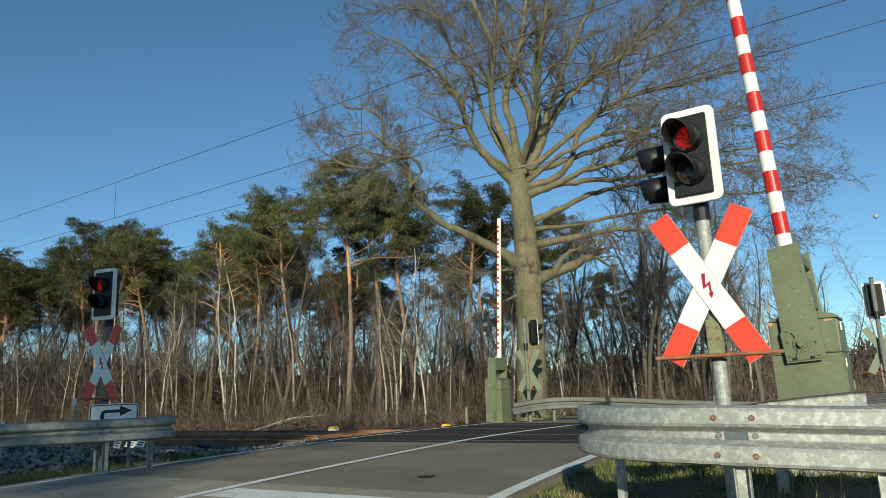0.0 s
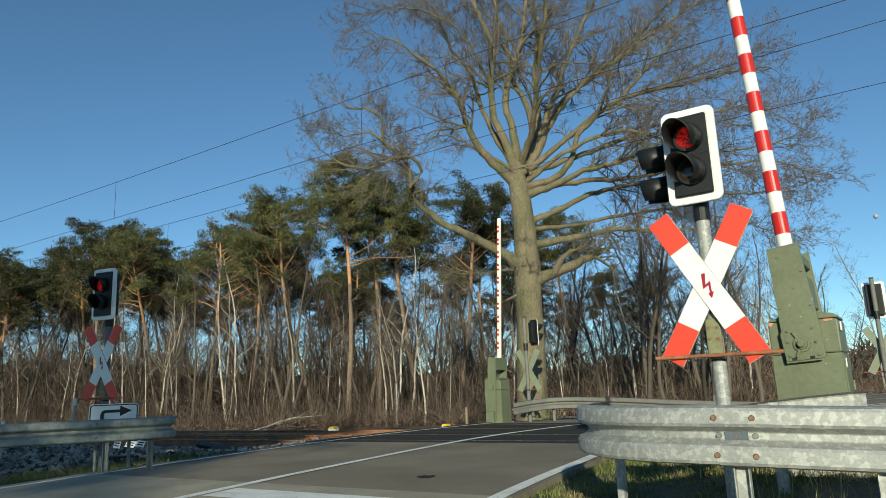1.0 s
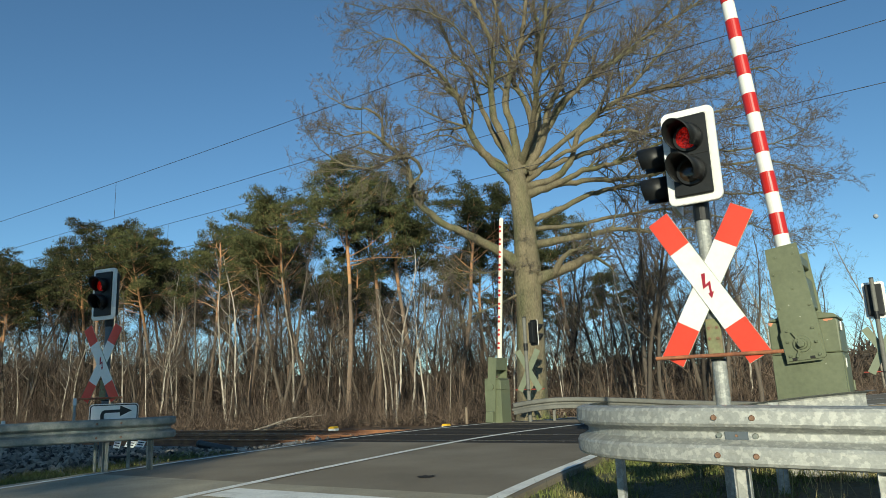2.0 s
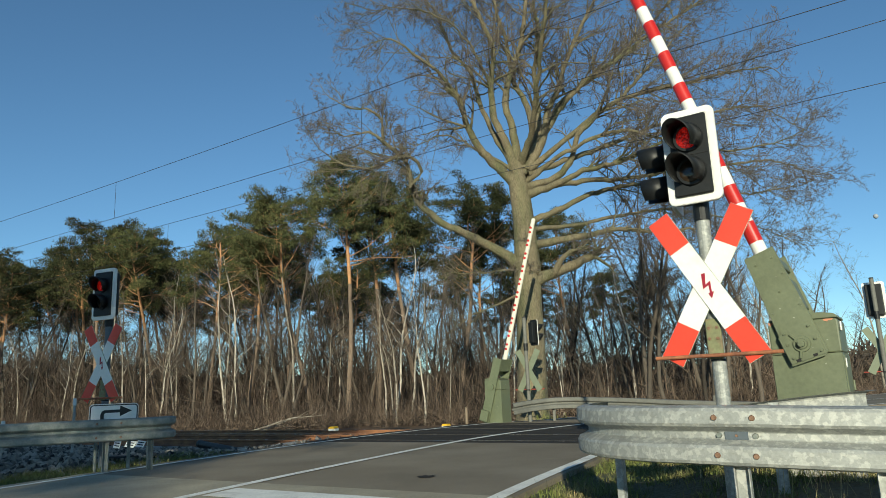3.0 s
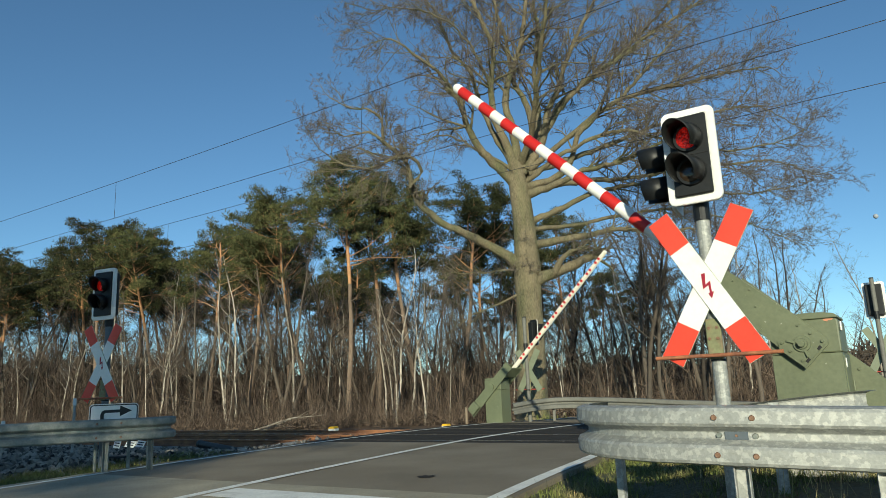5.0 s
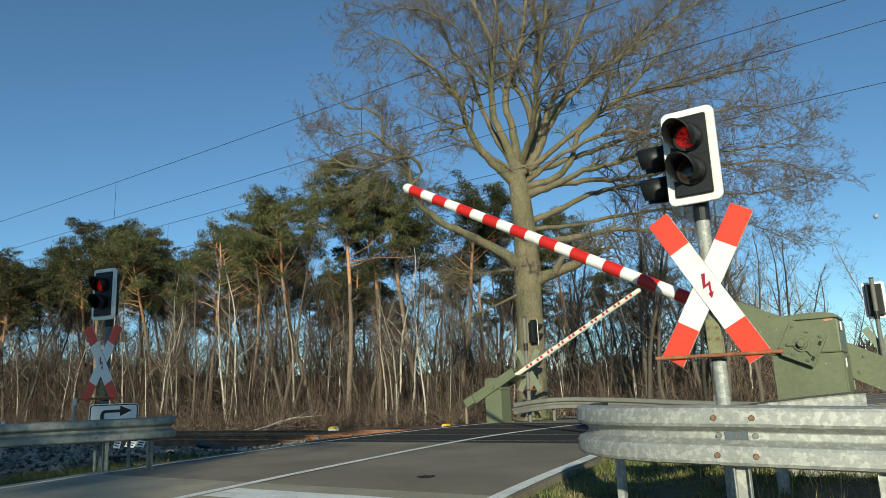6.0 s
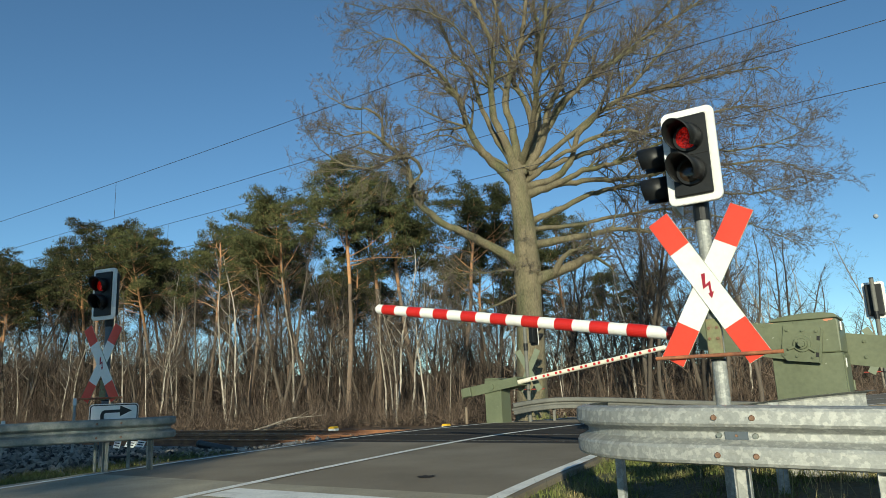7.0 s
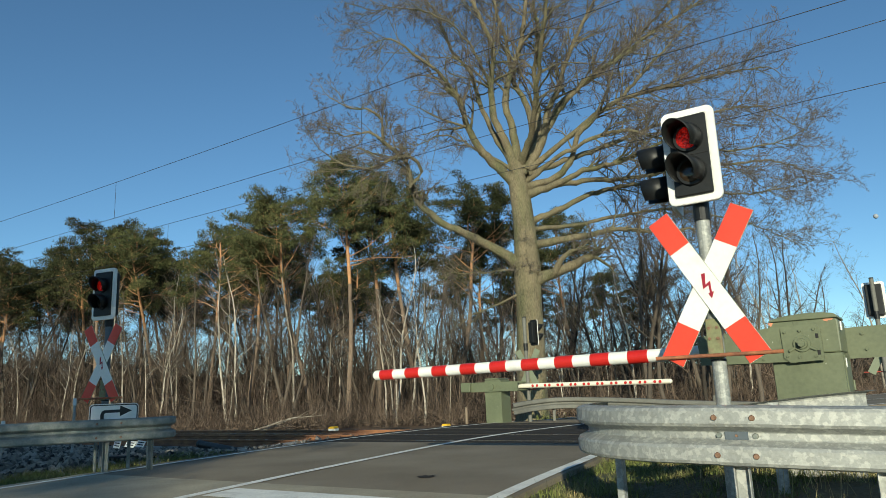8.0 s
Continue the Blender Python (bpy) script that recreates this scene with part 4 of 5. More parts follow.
def build_forest():
    R = random.Random(11)
    pines = [(make_pine(20 + k, 14.0, "tall Scots pine with an orange upper trunk and dark crown"), 14.0) for k in range(6)]
    birches = [(make_bare(40 + k, 10.0, M_BIRCH, "slender white-barked birch, bare in winter", "birch_tree", "tree", "bare birches", 0.0078, 0.16, 14, 0.40, 0.075), 10.0) for k in range(5)]
    bares = [(make_bare(60 + k, 12.0, M_BARE, "bare brown deciduous tree at the wood's edge", "bare_tree", "tree", "bare woodland trees", 0.0105, 0.09, 18, 0.30, 0.085), 12.0) for k in range(6)]
    saplings = [(make_bare(80 + k, 8.0, M_BARE, "thin brown sapling in the thicket", "sapling", "tree", "saplings in the thicket", 0.0060, 0.12, 11, 0.18, 0.07), 8.0) for k in range(4)]
    # the leading pines: plan and height
    lead = [(-31.5, 50, 13.2), (-28.0, 54, 14.4), (-25.2, 50, 14.6), (-22.5, 53, 14.2), (-20.0, 50, 13.6), (-15.8, 47, 13.0), (-13.0, 46, 14.0), (-10.4, 46, 14.4), (-8.0, 43, 14.2),
            (-5.9, 42, 15.6), (-4.2, 43, 16.4), (-2.0, 46, 16.0), (0.6, 45, 16.0), (2.6, 50, 13.6), (9.5, 50, 13.8), (-33.6, 51, 12.4), (-37.0, 55, 13.4), (-30.2, 47, 11.8)]
    for k, (x, y, h) in enumerate(lead):
        plant(pines[k % 6], x, y, h * 0.925 + 0.5, R)
    for k in range(20):
        x = R.uniform(-54, -12)
        plant(pines, x, R.uniform(56, 74), R.uniform(12.5, 15.5), R)
    for k in range(3):
        plant(pines, R.uniform(-12, 2), R.uniform(58, 76), R.uniform(10.5, 13.0), R)
    for k in range(5):
        plant(pines, R.uniform(4, 20), R.uniform(60, 80), R.uniform(10.5, 13.5), R)
    for k in range(150):
        x = -8 - 50 * R.random() ** 0.8
        plant(saplings, x, 46 + max(0, -x - 8) * 0.3 + R.uniform(0, 30), R.uniform(6.5, 11.0), R)
    for k in range(45):
        x = R.uniform(-62, -22)
        plant(saplings, x, 50 + max(0, -x - 8) * 0.3 + R.uniform(0, 26), R.uniform(9, 12.5), R)
    for k in range(30):
        plant(R.choice((saplings, bares)), R.uniform(-15, 3.5), R.uniform(50, 74), R.uniform(9, 12.5), R)
    for k in range(26):
        x = R.uniform(-30, 14)
        plant(birches, x, 38 + max(0, -x - 8) * 0.25 + R.uniform(0, 14), R.uniform(6.5, 11.5), R)
    for k in range(24):
        x = R.uniform(-30, 12)
        plant(birches, x, 36.5 + max(0, -x - 8) * 0.25 + R.uniform(0, 7), R.uniform(4.5, 8.5), R)
    for k in range(112):
        x = R.uniform(-40, 20)
        plant(bares, x, 41 + max(0, -x - 8) * 0.25 + R.uniform(0, 18), R.uniform(8, 13.0), R)
    for k in range(62):
        x = R.uniform(-58, 34)
        plant(R.choice((bares, bares, birches)), x, R.uniform(58, 95), R.uniform(9, 13.5), R)
    for k in range(26):
        plant(R.choice((bares, bares, birches)), R.uniform(9, 34), R.uniform(44, 62), R.uniform(8.5, 13), R)
    for k in range(16):
        plant(bares, R.uniform(8.0, 20.0), R.uniform(38, 52), R.uniform(11.5, 14.5), R)
    for x, y, h in ((9.0, 33, 12.5), (10.8, 36, 11.5), (12.4, 34, 10.5), (14.2, 38, 11.0), (15.8, 41, 10.0), (11.5, 41, 12.5), (18.5, 46, 10.0)):
        plant(bares, x, y, h, R)
    for k in range(26):
        x = R.uniform(36, 92)
        plant(bares, x, 78 + R.uniform(0, 40), R.uniform(9, 14), R)
    # the first of each kind joins the wood too
    for k, (src, h0) in enumerate(pines + birches + bares + saplings):
        m = Matrix.Translation((R.uniform(-40, 20), R.uniform(60, 72), -1.0))
        src.matrix_basis = m
    # trees behind the camera that shade the verge by the ballast
    for y, x0, h, n in ((-12.0, -8.9, 9.5, 4), (-15.0, -9.2, 10.3, 5), (-18.5, -9.4, 11.6, 5)):
        for k in range(n):
            plant(pines, x0 - 1.35 * k + R.uniform(-0.15, 0.15), y + R.uniform(-0.5, 0.5), h * R.uniform(0.96, 1.06), R)


def build_brush():
    """dry undergrowth along the wood's edge"""
    W = Wood(77)
    R = W.rnd
    for k in range(9600):
        x = R.uniform(-46, 40)
        edge = 36.5 + max(0, -x - 8) * 0.25 + max(0, x - 10) * 0.45
        y = edge + abs(R.gauss(0, 7))
        if abs(road_dist(x, y)) < 6 and y < 60:
            continue
        tall = k % 4 == 0
        if tall:
            y += R.uniform(2, 22)
        z = -0.7 - 0.4 * step01(30, 70, y)
        h = R.uniform(2.5, 7.5) if tall else R.uniform(0.4, 1.7) * (1.9 if R.random() < 0.2 else 1.0)
        p = Vector((x, y, z))
        d = Vector((R.gauss(0, 0.22), R.gauss(0, 0.22), 1)).normalized()
        q = p + d * h * 0.5
        e = q + (d + Vector((R.gauss(0, 0.25), R.gauss(0, 0.25), 0))).normalized() * h * 0.5
        r = (0.006 + 0.006 * h) if not tall else 0.006 + 0.0035 * h
        W.tube([p, q, e], [r, r * 0.8, r * 0.3], 3, True)
        for j in range(8 if tall else 3):
            s = p.lerp(e, R.uniform(0.25, 0.9))
            W.tube([s, s + Vector((R.gauss(0, 0.5), R.gauss(0, 0.5), R.uniform(0.2, 0.9))) * h * (0.22 if tall else 0.4)], [r * 0.6, r * 0.25], 3, True)
    tagged(raw("undergrowth", W.tv, W.tf, M_BRUSH), "dry reddish-brown brush along the wood's edge", "undergrowth", kind="stuff")
    # dense dead grass and bramble at the foot
    rs = [(R.uniform(-46, 42), R.random()) for _ in range(2600)]
    cs = []
    for x, u in rs:
        y = 34.5 + max(0, -x - 8) * 0.25 + max(0, x - 10) * 0.45 + u * 14
        if abs(road_dist(x, y)) > 5.5:
            cs.append((x, y, -0.65 - 0.2 * u + R.uniform(0, 0.35)))
    v, f = tufts(R, cs, 26, 0.55, 0.7, 0.45, 0.035)
    tagged(raw("dead_grass", v, f, M_BRUSH), "dead brown bracken and grass under the trees", "undergrowth", kind="stuff")
    # woods far behind
    cs = []
    for k in range(2400):
        a = R.uniform(-1.05, 1.15)
        d = R.uniform(125, 165)
        cs.append((math.sin(a) * d, math.cos(a) * d, -1 + R.random() * (5.2 + 4.0 * step01(0.15, 0.55, -a) + 1.6 * noise.noise((a * 14, 0, 0)))))
    v, f = tufts(R, cs, 22, 1.5, 0.9, 1.6, 0.5)
    tagged(raw("far_woods", v, f, M_FARWOOD), "dark distant woods behind the bare trees", "woods", kind="stuff")


# ---- tracks ----
def build_tracks():
    T0, T1 = -70.0, 130.0
    prof = [(-0.075, -0.165), (0.075, -0.165), (0.075, -0.150), (0.012, -0.125), (0.010, -0.045), (0.036, -0.034), (0.036, -0.004), (0.028, 0.0), (-0.028, 0.0), (-0.036, -0.004), (-0.036, -0.034), (-0.010, -0.045), (-0.012, -0.125), (-0.075, -0.150)]
    for n in RAIL_NS:
        r = thing("rail", Matrix.Translation(tn(0, n, 0.019 if n < 14 else -0.08)), "rusty brown steel running rail", "rail", "rails of the two tracks")
        part("web", sweep([T * T0, T * 9.0, T * T1], prof), M_RUST, r)
        part("rail_head", sweep([T * T0 + Vector((0, 0, 0.0015)), T * T1 + Vector((0, 0, 0.0015))], [(-0.02, -0.003), (0.02, -0.003), (0.02, 0.001), (-0.02, 0.001)]), M_RAILHEAD, r, "worn bright running surface")
    # ballast bed under both tracks
    a, b = RAIL_NS[0] - 0.75, RAIL_NS[3] + 0.75
    bed = sweep([tn(T0, 0, 0), tn(T1, 0, 0)], [(a - 0.75, -0.70), (a, -0.22), (b, -0.24), (b + 0.8, -0.70)], side=1.0)
    tagged(part("ballast_bed", bed, M_BALLAST), "bed of grey broken stone under the tracks", "ballast", kind="structure")
    R = random.Random(3)
    sl = box(0.24, 2.5, 0.16, (0, 0, 0), 0.015)
    first = None
    for n0 in (0, 2):
        for k in range(46):
            t = 10.2 + k * 0.62
            c = tn(t, (RAIL_NS[n0] + RAIL_NS[n0 + 1]) / 2, -0.225 if n0 == 0 else -0.315)
            if first is None:
                first = part("sleeper", sl, M_CONCRETE)
                tagged(first, "weathered concrete sleeper bedded in ballast", "sleeper", "sleepers")
                first.matrix_basis = Matrix.Translation(c) @ pose(0, 0, 0, 0, 0, FACE)
            else:
                copy_thing(first, Matrix.Translation(c) @ pose(0, 0, 0, 0, 0, FACE))
    # loose stones on the shoulder and between the near rails
    V, F = [], []
    for k in range(22000):
        t = 6.5 + R.random() ** 1.2 * 19
        n = R.uniform(6.3, 12.8) if R.random() < 0.25 else R.uniform(4.8, 11.1)
        c = tn(t, n)
        rd = road_dist(c.x, c.y)
        if abs(rd) < 3.8 or (abs(rd) < 4.6 and R.random() < 0.6):
            continue
        zz = max(ground_z(c.x, c.y, abs(rd)), -0.70 + 0.48 * min(1, max(0, (n - 9.70) / 0.75)))
        c.z = zz + R.uniform(-0.01, 0.03) + 0.05 * noise.noise((t * 0.9, n * 0.9, 3.0))
        s = R.uniform(0.026, 0.074) * (1.6 if R.random() < 0.10 else 1.0)
        base = len(V)
        q = Euler((R.uniform(0, 6), R.uniform(0, 6), R.uniform(0, 6))).to_matrix()
        for d in ((1, 0, 0), (-1, 0, 0), (0, 1, 0), (0, -1, 0), (0, 0, 1), (0, 0, -1)):
            p = c + q @ Vector(d) * s * R.uniform(0.7, 1.3)
            V.append((p.x, p.y, p.z))
        for i in (0, 1):
            for j in (2, 3):
                for l in (4, 5):
                    F.append((base + i, base + j, base + l))
    tagged(raw("ballast_stones", V, F, M_BALLAST), "loose angular grey ballast stones beside the track", "ballast", kind="stuff")


def build_wires():
    for n, zc, zm in ((11.92, 6.65, 7.82), (15.32, 6.39, 7.43)):
        c = thing("overhead_line", Matrix.Translation(tn(0, n, 0)), "dark overhead line strung above the track", "overhead line", "overhead lines")
        part("contact_wire", rod(0.0075, 0.0075, T * -60 + Vector((0, 0, zc)), T * 160 + Vector((0, 0, zc)), 6), M_WIRE, c)
        sag = [T * t + Vector((0, 0, zm + 0.0005 * (t - 20) ** 2)) for t in range(-20, 61, 4)]
        W = Wood(1)
        W.tube(sag, [0.0075] * len(sag), 6)
        raw("messenger_wire", W.v, W.f, M_WIRE, c)
        for k in range(7):
            t = -12.0 + k * 10.2 + (20.4 - 18.6 if n < 12 else 4)
            part("dropper", rod(0.006, 0.006, T * t + Vector((0, 0, zc)), T * t + Vector((0, 0, zm + 0.0005 * (t - 20) ** 2)), 5), M_WIRE, c)


def build_deck():
    deck = thing("crossing_deck", Matrix.Translation((0, 0, 0)), "dark rubber panels between the rails of the crossing", "crossing deck", kind="structure")
    rows = [(DECK0, 11.15), (11.26, 12.58), (12.70, 13.6), (13.62, 14.55), (14.66, 15.98), (16.10, DECK1)]
    for a, b in rows:
        i = near_index((a + b) / 2)
        tc = ROAD[i].x * T.x + ROAD[i].y * T.y
        me = None
        for k in range(-4, 5):
            c = tn(tc + k * 0.8, (a + b) / 2)
            if me is None:
                ob = part("deck_panel", box(0.79, b - a, 0.10, (0, 0, -0.046), 0.006), M_RUBBER, deck)
                me = ob.data
            else:
                ob = new("deck_panel", me)
                ob.parent = deck
            ob.matrix_basis = Matrix.Translation((c.x, c.y, 0.02)) @ pose(0, 0, 0, 0, 0, FACE)




# ---- smaller things ----
def make_arrow_board(x, y, z, w=0.66, h=0.46):
    turn = -math.degrees(math.atan2(x, y))
    b = thing("direction_sign", Matrix.Translation((x, y, 0)) @ pose(0, 0, 0, 0, 0, turn), "white sign with a bent black arrow above the guardrail", "sign")
    board = prism(rounded(w, h, 0.05), 0.012, 0.0)
    bmesh.ops.translate(board, vec=(0, 0, z - h / 2), verts=board.verts)
    board = part("board", board, M_WHITE, b)
    rim = ring_prism(rounded(w - 0.02, h - 0.02, 0.045), rounded(w - 0.05, h - 0.05, 0.035), 0.002, -0.0025)
    bmesh.ops.translate(rim, vec=(0, 0, z - h / 2), verts=rim.verts)
    part("border", rim, M_BLACK, board)
    pts = [(-0.18, -0.30), (-0.18, -0.15), (-0.165, -0.11), (-0.13, -0.088), (0.08, -0.085), (0.08, -0.03), (0.24, -0.105), (0.08, -0.185), (0.08, -0.128), (-0.11, -0.130), (-0.13, -0.145), (-0.135, -0.30)]
    arrow = prism([(a, z + c) for a, c in pts[::-1]], 0.002, -0.003)
    part("arrow", arrow, M_BLACK, board, "black bent arrow")
    for dx in (-0.22, 0.22):
        part("post", rod(0.025, 0.025, (dx, 0.04, -0.3), (dx, 0.04, z - 0.05), 10), M_GALV_DULL_SHADE, b)
    return b


def make_marker(x, y, z0, h):
    m = thing("marker_post", Matrix.Translation((x, y, z0)), "slim pale marker post beside the track", "post", "marker posts")
    part("shaft", box(0.04, 0.04, h, (0, 0, h / 2), 0.006), M_CONCRETE, m)
    part("cap", box(0.06, 0.055, 0.13, (0, 0, h - 0.04), 0.010), M_WHITE, m, "pale cap")


def make_yellow_cap(x, y, z):
    c = thing("track_marker", Matrix.Translation((x, y, z)) @ pose(0, 0, 0, 0, 0, FACE), "yellow-topped white marker block beside the rail", "marker", "track markers")
    part("block", box(0.24, 0.16, 0.06, (0, 0, 0.02), 0.015), M_WHITE, c)
    part("cap", prism([(-0.11, 0.05), (0.11, 0.05), (0.07, 0.10), (-0.07, 0.10)], 0.16, -0.08), M_YELLOW, c, "yellow cap")


def make_pipe(a, b, r, label):
    a, b = Vector(a), Vector(b)
    c = thing("pipe", Matrix.Translation(a), label, "pipe", "cable pipes")
    bm = bmesh.new()
    n = 20
    d = b - a
    u = d.orthogonal().normalized()
    w = d.normalized().cross(u)
    rows = [[bm.verts.new(o + (u * math.cos(6.2832 * k / n) + w * math.sin(6.2832 * k / n)) * rr) for k in range(n)] for o, rr in ((Vector(), r * 0.85), (Vector(), r), (d * 0.06, r), (d * 0.065, r * 0.94), (d, r * 0.94), (d, r * 0.8), (d * 0.2, r * 0.8))]
    for p, q in zip(rows, rows[1:]):
        for k in range(n):
            bm.faces.new((p[k], p[(k + 1) % n], q[(k + 1) % n], q[k]))
    bm.faces.new(rows[0])
    bmesh.ops.recalc_face_normals(bm, faces=bm.faces)
    part("tube", bm, M_BLACK, c)


def make_cable_box(x, y, z):
    c = thing("cable_marker", Matrix.Translation((x, y, z)) @ pose(0, 0, 0, 0, 0, -8), "low black stand with small tilted white plates", "marker")
    part("tray", box(0.55, 0.22, 0.03, (0, 0, 0.10), 0.006), M_BLACK, c)
    for dx in (-0.2, 0.2):
        part("leg", box(0.04, 0.05, 0.42, (dx, 0, -0.10), 0.005), M_BLACK, c)
    for dx, w, t in ((0.06, 0.12, -12), (0.30, 0.17, -38), (0.48, 0.15, -38)):
        p = part("plate", box(w, 0.008, 0.12, (dx, -0.05, 0.30), 0.003, turn=pose(0, 0, 0, t, 8, 0)), M_WHITE, c, "white plate with dark unreadable marks")
        for k in range(2):
            q = pose(0, 0, 0, t, 8, 0) @ Vector((0, -0.0055, 0.022 - 0.045 * k))
            part("dark_bar", box(w * 0.7, 0.003, 0.016, (dx + q.x, -0.05 + q.y, 0.30 + q.z), turn=pose(0, 0, 0, t, 8, 0)), M_BLACK, p)


def make_stake(x, y, z, h, r, label, tilt=0.0):
    s = thing("wooden_stake", Matrix.Translation((x, y, z)) @ pose(0, 0, 0, 0, tilt, 20), label, "stake", "wooden stakes")
    bm = rod(r, r * 0.9, (0, 0, -0.2), (0, 0, h), 9)
    rod(r * 0.9, r * 0.5, (0, 0, h), (0, 0, h + r * 0.4), 9, bm)
    part("shaft", bm, M_POSTWOOD, s)


def make_slab(x, y, z, sx, sy, sz, rz, label, mat):
    s = thing("slab", Matrix.Translation((x, y, z)) @ pose(0, 0, 0, 3, -4, rz), label, "slab", "broken slabs")
    bm = box(sx, sy, sz, (0, 0, 0), 0.012)
    R = random.Random(int(x * 100))
    for v in bm.verts:
        v.co += Vector((R.gauss(0, 0.012), R.gauss(0, 0.012), R.gauss(0, 0.006)))
    part("block", bm, mat, s)


def build_grass():
    """tussocks on the verges"""
    R = random.Random(8)
    V, F = [], []

    def blade(x, y, z, h, lean, w):
        a = R.uniform(0, 6.283)
        sx, sy = math.cos(a) * w, math.sin(a) * w
        lx, ly = R.gauss(0, lean), R.gauss(0, lean)
        b = len(V)
        V.extend([(x - sx, y - sy, z), (x + sx, y + sy, z), (x + lx * 0.4 + sx * 0.7, y + ly * 0.4 + sy * 0.7, z + h * 0.6), (x + lx * 0.4 - sx * 0.7, y + ly * 0.4 - sy * 0.7, z + h * 0.6), (x + lx, y + ly, z + h)])
        F.extend([(b, b + 1, b + 2, b + 3), (b + 3, b + 2, b + 4)])
    for k in range(2100):
        x, y = R.uniform(-0.6, 6.5), R.uniform(3.2, 9.5)
        rd = road_dist(x, y)
        if rd > -3.4:
            continue
        dens = noise.noise((x * 1.1, y * 1.1, 5.0)) + 0.25 + (0.5 if rd > -4.3 else 0.0)
        if R.random() > dens + 0.35:
            continue
        z = ground_z(x, y, abs(rd))
        tall = R.uniform(0.04, 0.10) * (1.8 if R.random() < 0.12 else 1.0)
        for j in range(26):
            blade(x + R.gauss(0, 0.07), y + R.gauss(0, 0.07), z - 0.005, tall * R.uniform(0.5, 1.3), tall * 0.5, 0.0035)
    for k in range(420):
        t = R.uniform(-1.0, 9.0)
        i = min(len(ROAD) - 1, near_index(4.5 + t * 0.6))
        p, q = ROAD[i], ROAD[min(i + 1, len(ROAD) - 1)]
        d = (q - p).normalized()
        s = Vector((-d.y, d.x, 0))
        c = p + s * R.uniform(3.5, 4.5) + d * R.uniform(-0.3, 0.3)
        if c.dot(N_) > 8.6:
            continue
        z = ground_z(c.x, c.y)
        for j in range(16):
            blade(c.x + R.gauss(0, 0.08), c.y + R.gauss(0, 0.08), z, R.uniform(0.04, 0.12), 0.05, 0.005)
    for k in range(260):
        x, y = R.uniform(2.6, 9.0), R.uniform(18.5, 23)
        rd = abs(road_dist(x, y))
        if rd < 3.6:
            continue
        z = ground_z(x, y, rd)
        for j in range(14):
            blade(x + R.gauss(0, 0.12), y + R.gauss(0, 0.12), z, R.uniform(0.08, 0.3), 0.1, 0.006)
    tagged(raw("grass", V, F, M_BLADE), "short winter grass with straw-coloured tufts on the verge", "grass", kind="stuff")
    # dry stalks by the barrier
    W = Wood(9)
    for k in range(190):
        x, y = R.uniform(2.0, 4.2), R.uniform(4.2, 6.3)
        z = ground_z(x, y)
        h = R.uniform(0.1, 0.42)
        p = Vector((x, y, z))
        W.tube([p, p + Vector((R.gauss(0, 0.06), R.gauss(0, 0.06), h))], [0.0025, 0.001], 3)
    tagged(raw("dry_stalks", W.v, W.f, M_BRUSH_PALE), "dry straw-coloured stalks at the barrier's foot", "grass", kind="stuff")


def build_fallen_branch():
    W = Wood(31)
    b = thing("fallen_branch", Matrix.Translation((-9.6, 34.6, -0.6)), "pale dead branch lying at the wood's edge", "branch")
    spec = [(7, 0.08, 0.0, 5, 6, 0.2, 40, 0.4, False), (3, 0.15, 0.02, 3, 0, 0, 0, 0, False)]
    W.grow(Vector((0, 0, 0)), Vector((0.93, 0.0, 0.34)), 3.6, 0.05, 0, spec)
    W.grow(Vector((0.4, 0.1, 0)), Vector((0.9, 0.3, 0.18)), 2.6, 0.04, 0, spec)
    raw("bough", W.v, W.f, M_BIRCH, b)


def build_moon():
    bm = bmesh.new()
    bmesh.ops.create_uvsphere(bm, u_segments=24, v_segments=16, radius=10.5)
    m = part("moon", bm, M_MOON)
    m.matrix_basis = Matrix.Translation((1898, 3000, 672))
    tagged(m, "pale daytime moon in the blue sky", "moon", kind="structure")


def build_stain():
    R = random.Random(4)
    bm = bmesh.new()
    n = 18
    c = Vector((-0.28, 8.06, road_z(-0.28, 8.06) + 0.006))
    vs = [bm.verts.new(c + Vector((math.cos(6.283 * k / n) * 0.11 * R.uniform(0.5, 1.2), math.sin(6.283 * k / n) * 0.13 * R.uniform(0.5, 1.2), R.uniform(0, 0.006)))) for k in range(n)]
    bm.faces.new(vs)
    tagged(part("tar_patch", bm, M_RUBBER), "small dark tar patch on the asphalt", "road patch", kind="structure")


# ---- build ----
build_ground()
build_road()
NEAR, NEAR_ARM = make_barrier(barrier_at(2.97, 5.95, 1.18 - AXIS_H, False), "olive green barrier machine with a red and white boom", 4.58, False)
FAR, FAR_ARM = make_barrier(barrier_at(1.40, 20.0, 0.98 - AXIS_H, True), "olive green barrier machine with an ivory boom and red reflectors", 4.8, True)
make_cross_post(2.03, 5.34, 0.0, 1.63, 2.645, "galvanized post with a sunlit warning cross and red light", side_heads=True, post_top=2.60)
make_cross_post(-5.25, 10.92, 0.0, 1.56, 2.62, "shaded grey post with warning cross and red light", board_w=0.46, board_h=0.80, post_mat=M_GREYBLUE, turn=12, aim=8.0)
make_back_post(2.20, 19.85, -0.05, 1.40, 2.44, "grey crossing signal seen from behind, before the oak", head_turn=-22.0, head_dx=-0.16, board_w=0.30, board_h=0.72, dark_back=True)
make_back_post(10.75, 17.6, -0.10, 1.48, 2.74, "grey crossing signal seen from behind, across the road", board_w=0.50, board_h=0.92)
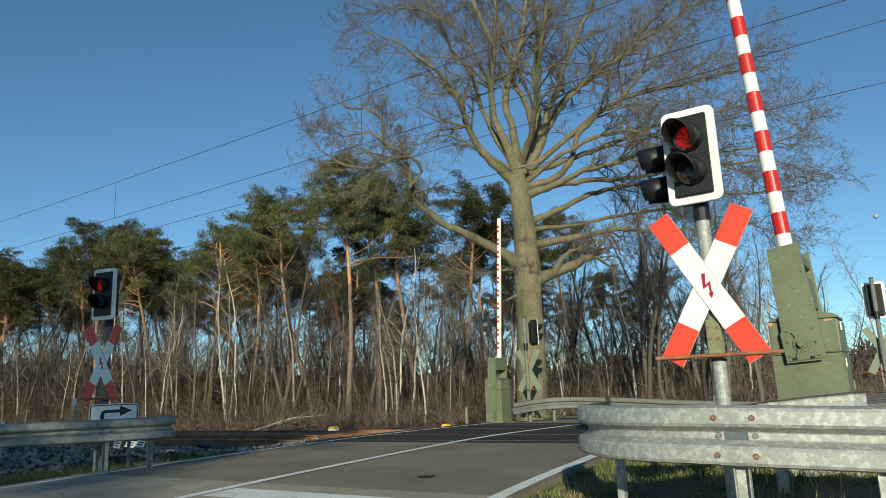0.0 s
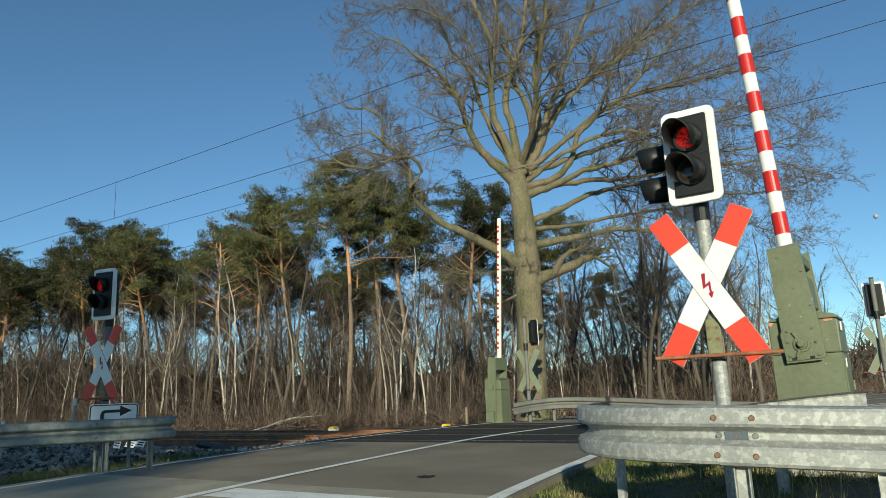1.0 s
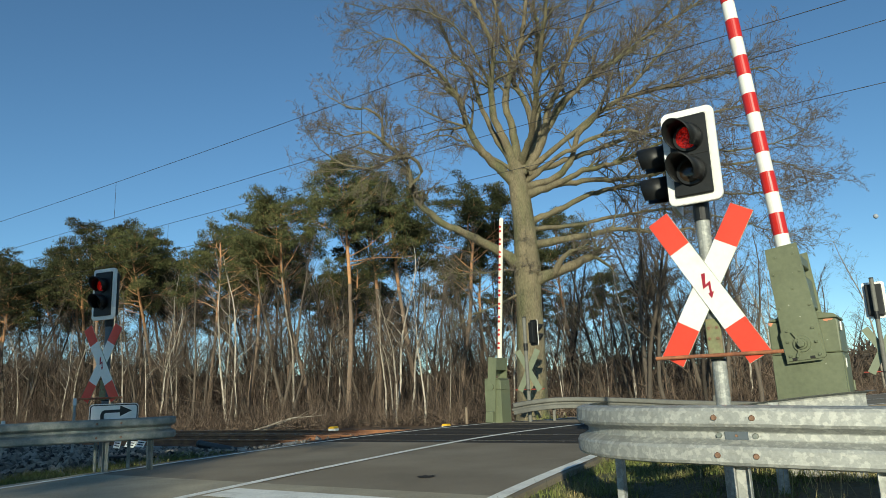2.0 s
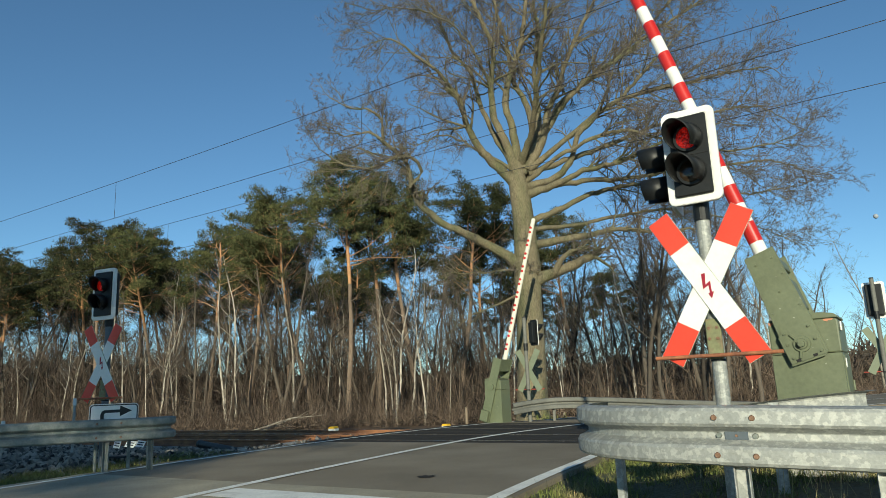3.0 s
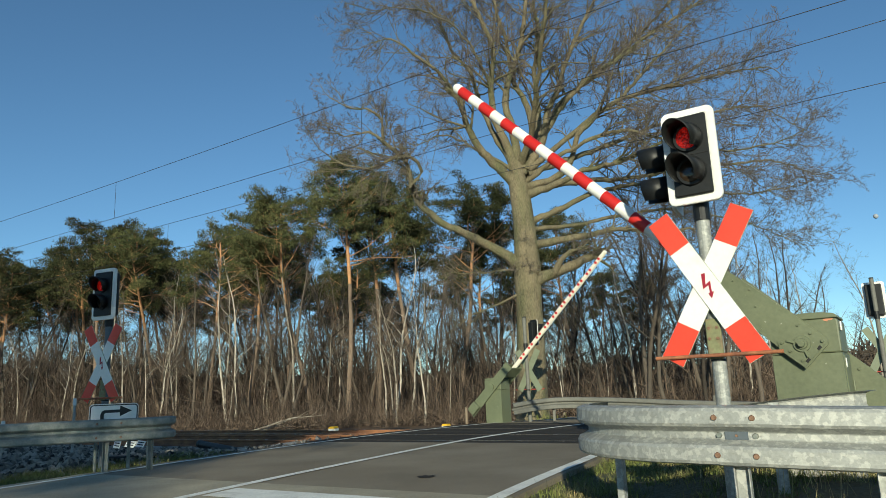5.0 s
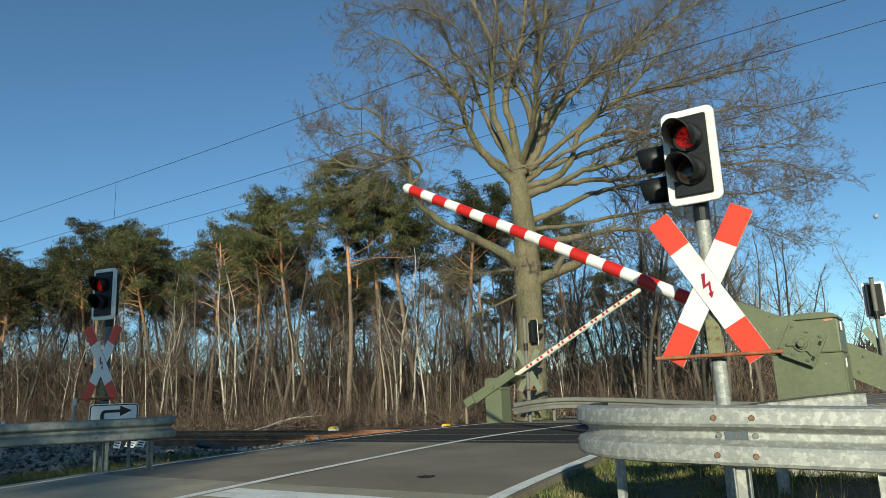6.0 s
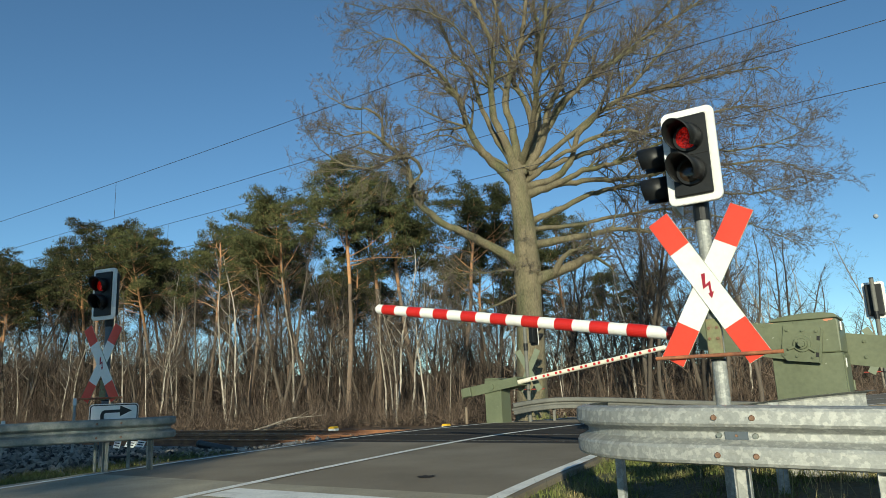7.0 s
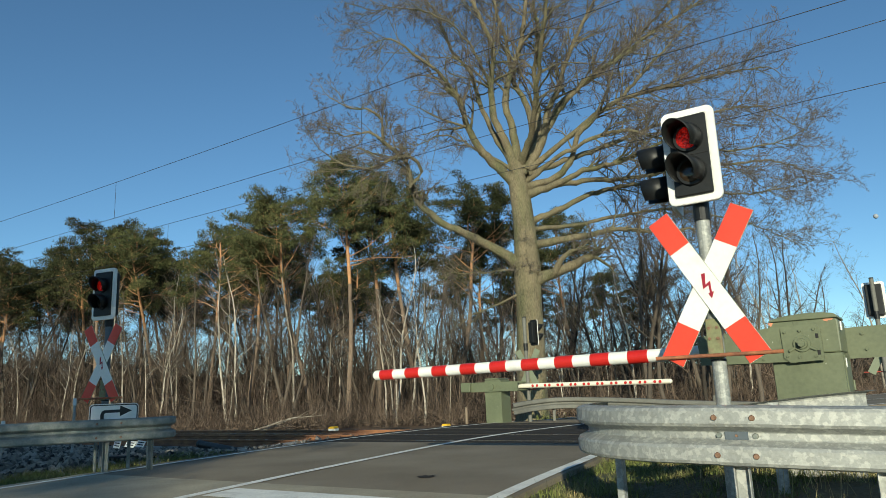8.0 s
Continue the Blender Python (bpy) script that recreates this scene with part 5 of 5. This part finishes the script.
make_guardrail([(5.2, 2.0, 0.68), (3.4, 2.87, 0.725), (2.2, 3.47, 0.765), (1.43, 3.87, 0.795), (1.08, 4.2, 0.80), (0.93, 4.65, 0.80), (1.0, 5.1, 0.80), (1.3, 5.6, 0.80)], 0.795, ((1.53, 3.82), (2.12, 3.51), (1.3, 5.6), (4.4, 2.4)), "pale galvanized steel guardrail curving round its end", M_GALV, side=-1.0,
               bolts=[((bx, by), bz) for bx, by in ((1.405, 3.885), (1.625, 3.77)) for bz in (0.06, 0.25, 0.155)], splice=(1.37, 3.9))
make_guardrail([(1.6, 5.62, 0.70), (2.15, 5.38, 0.74), (2.55, 5.18, 0.785), (2.86, 5.03, 0.81), (3.0, 5.06, 0.81), (3.08, 5.25, 0.81)], 0.8, (0.5,), "short galvanized guardrail end before the barrier machine", M_GALV, side=-1.0)
# the left rail's darker steel holds part of its shade as colour
make_guardrail([(-9.5, 8.2), (-6.9, 9.25), (-5.3, 9.95), (-4.4, 10.25), (-4.12, 10.55), (-4.3, 10.95)], 0.735, ((-4.82, 10.12), (-4.32, 10.3), (-8.6, 8.6)), "dull galvanized guardrail beside the ballast, shade darkened into its colour", M_GALV_DULL_SHADE, side=1.0, bolts=[((bx, by), bz) for bx, by in ((-4.9, 10.1), (-4.65, 10.18)) for bz in (0.06, 0.25)])
make_guardrail([(1.65, 19.15, 0.53), (2.3, 19.55, 0.60), (3.2, 19.7, 0.63), (4.6, 18.9, 0.56), (6.0, 17.9, 0.45), (7.6, 16.7, 0.36)], 0.6, (0.2, 0.5, 0.8), "weathered guardrail at the far side of the crossing", M_GALV_OLD, side=1.0)
make_arrow_board(-4.93, 10.55, 0.945)
make_marker(-6.9, 13.2, -0.25, 1.3)
make_marker(-8.2, 13.2, -0.25, 0.95)
make_yellow_cap(-2.98, 18.42, 0.06)
make_yellow_cap(-0.12, 20.8, -0.10)
make_pipe((-5.72, 16.5, -0.02), (-4.36, 15.0, -0.13), 0.085, "black plastic cable pipe lying on the ballast")
make_pipe((-5.9, 15.9, -0.22), (-5.5, 15.3, -0.32), 0.10, "short black pipe end stuck in the stones")
make_cable_box(-5.6, 12.1, -0.02)
make_slab(-3.5, 15.15, -0.06, 0.55, 0.22, 0.08, 30, "pale concrete slab at the road's edge", M_CONCRETE)
make_slab(-4.8, 12.9, -0.05, 0.3, 0.2, 0.14, 10, "broken yellowish stone among the ballast", M_CONCRETE)
make_slab(2.0, 5.85, 0.02, 0.34, 0.25, 0.06, 25, "flat concrete slab at the signal's foot", M_CONCRETE)
make_slab(4.75, 8.0, 0.45, 0.9, 0.16, 0.14, 10, "grey concrete kerb piece beside the barrier", M_CONCRETE)
make_stake(0.55, 24.0, -0.4, 0.75, 0.05, "thin wooden stake at the wood's edge")
make_stake(3.55, 5.55, 0.0, 0.42, 0.05, "short weathered wooden stake under the guardrail", 3)
build_deck()
build_tracks()
build_wires()
build_stain()
build_moon()
build_fallen_branch()
build_oak((3.0, 24.0, -0.35))
build_forest()
build_brush()
build_grass()
motions()
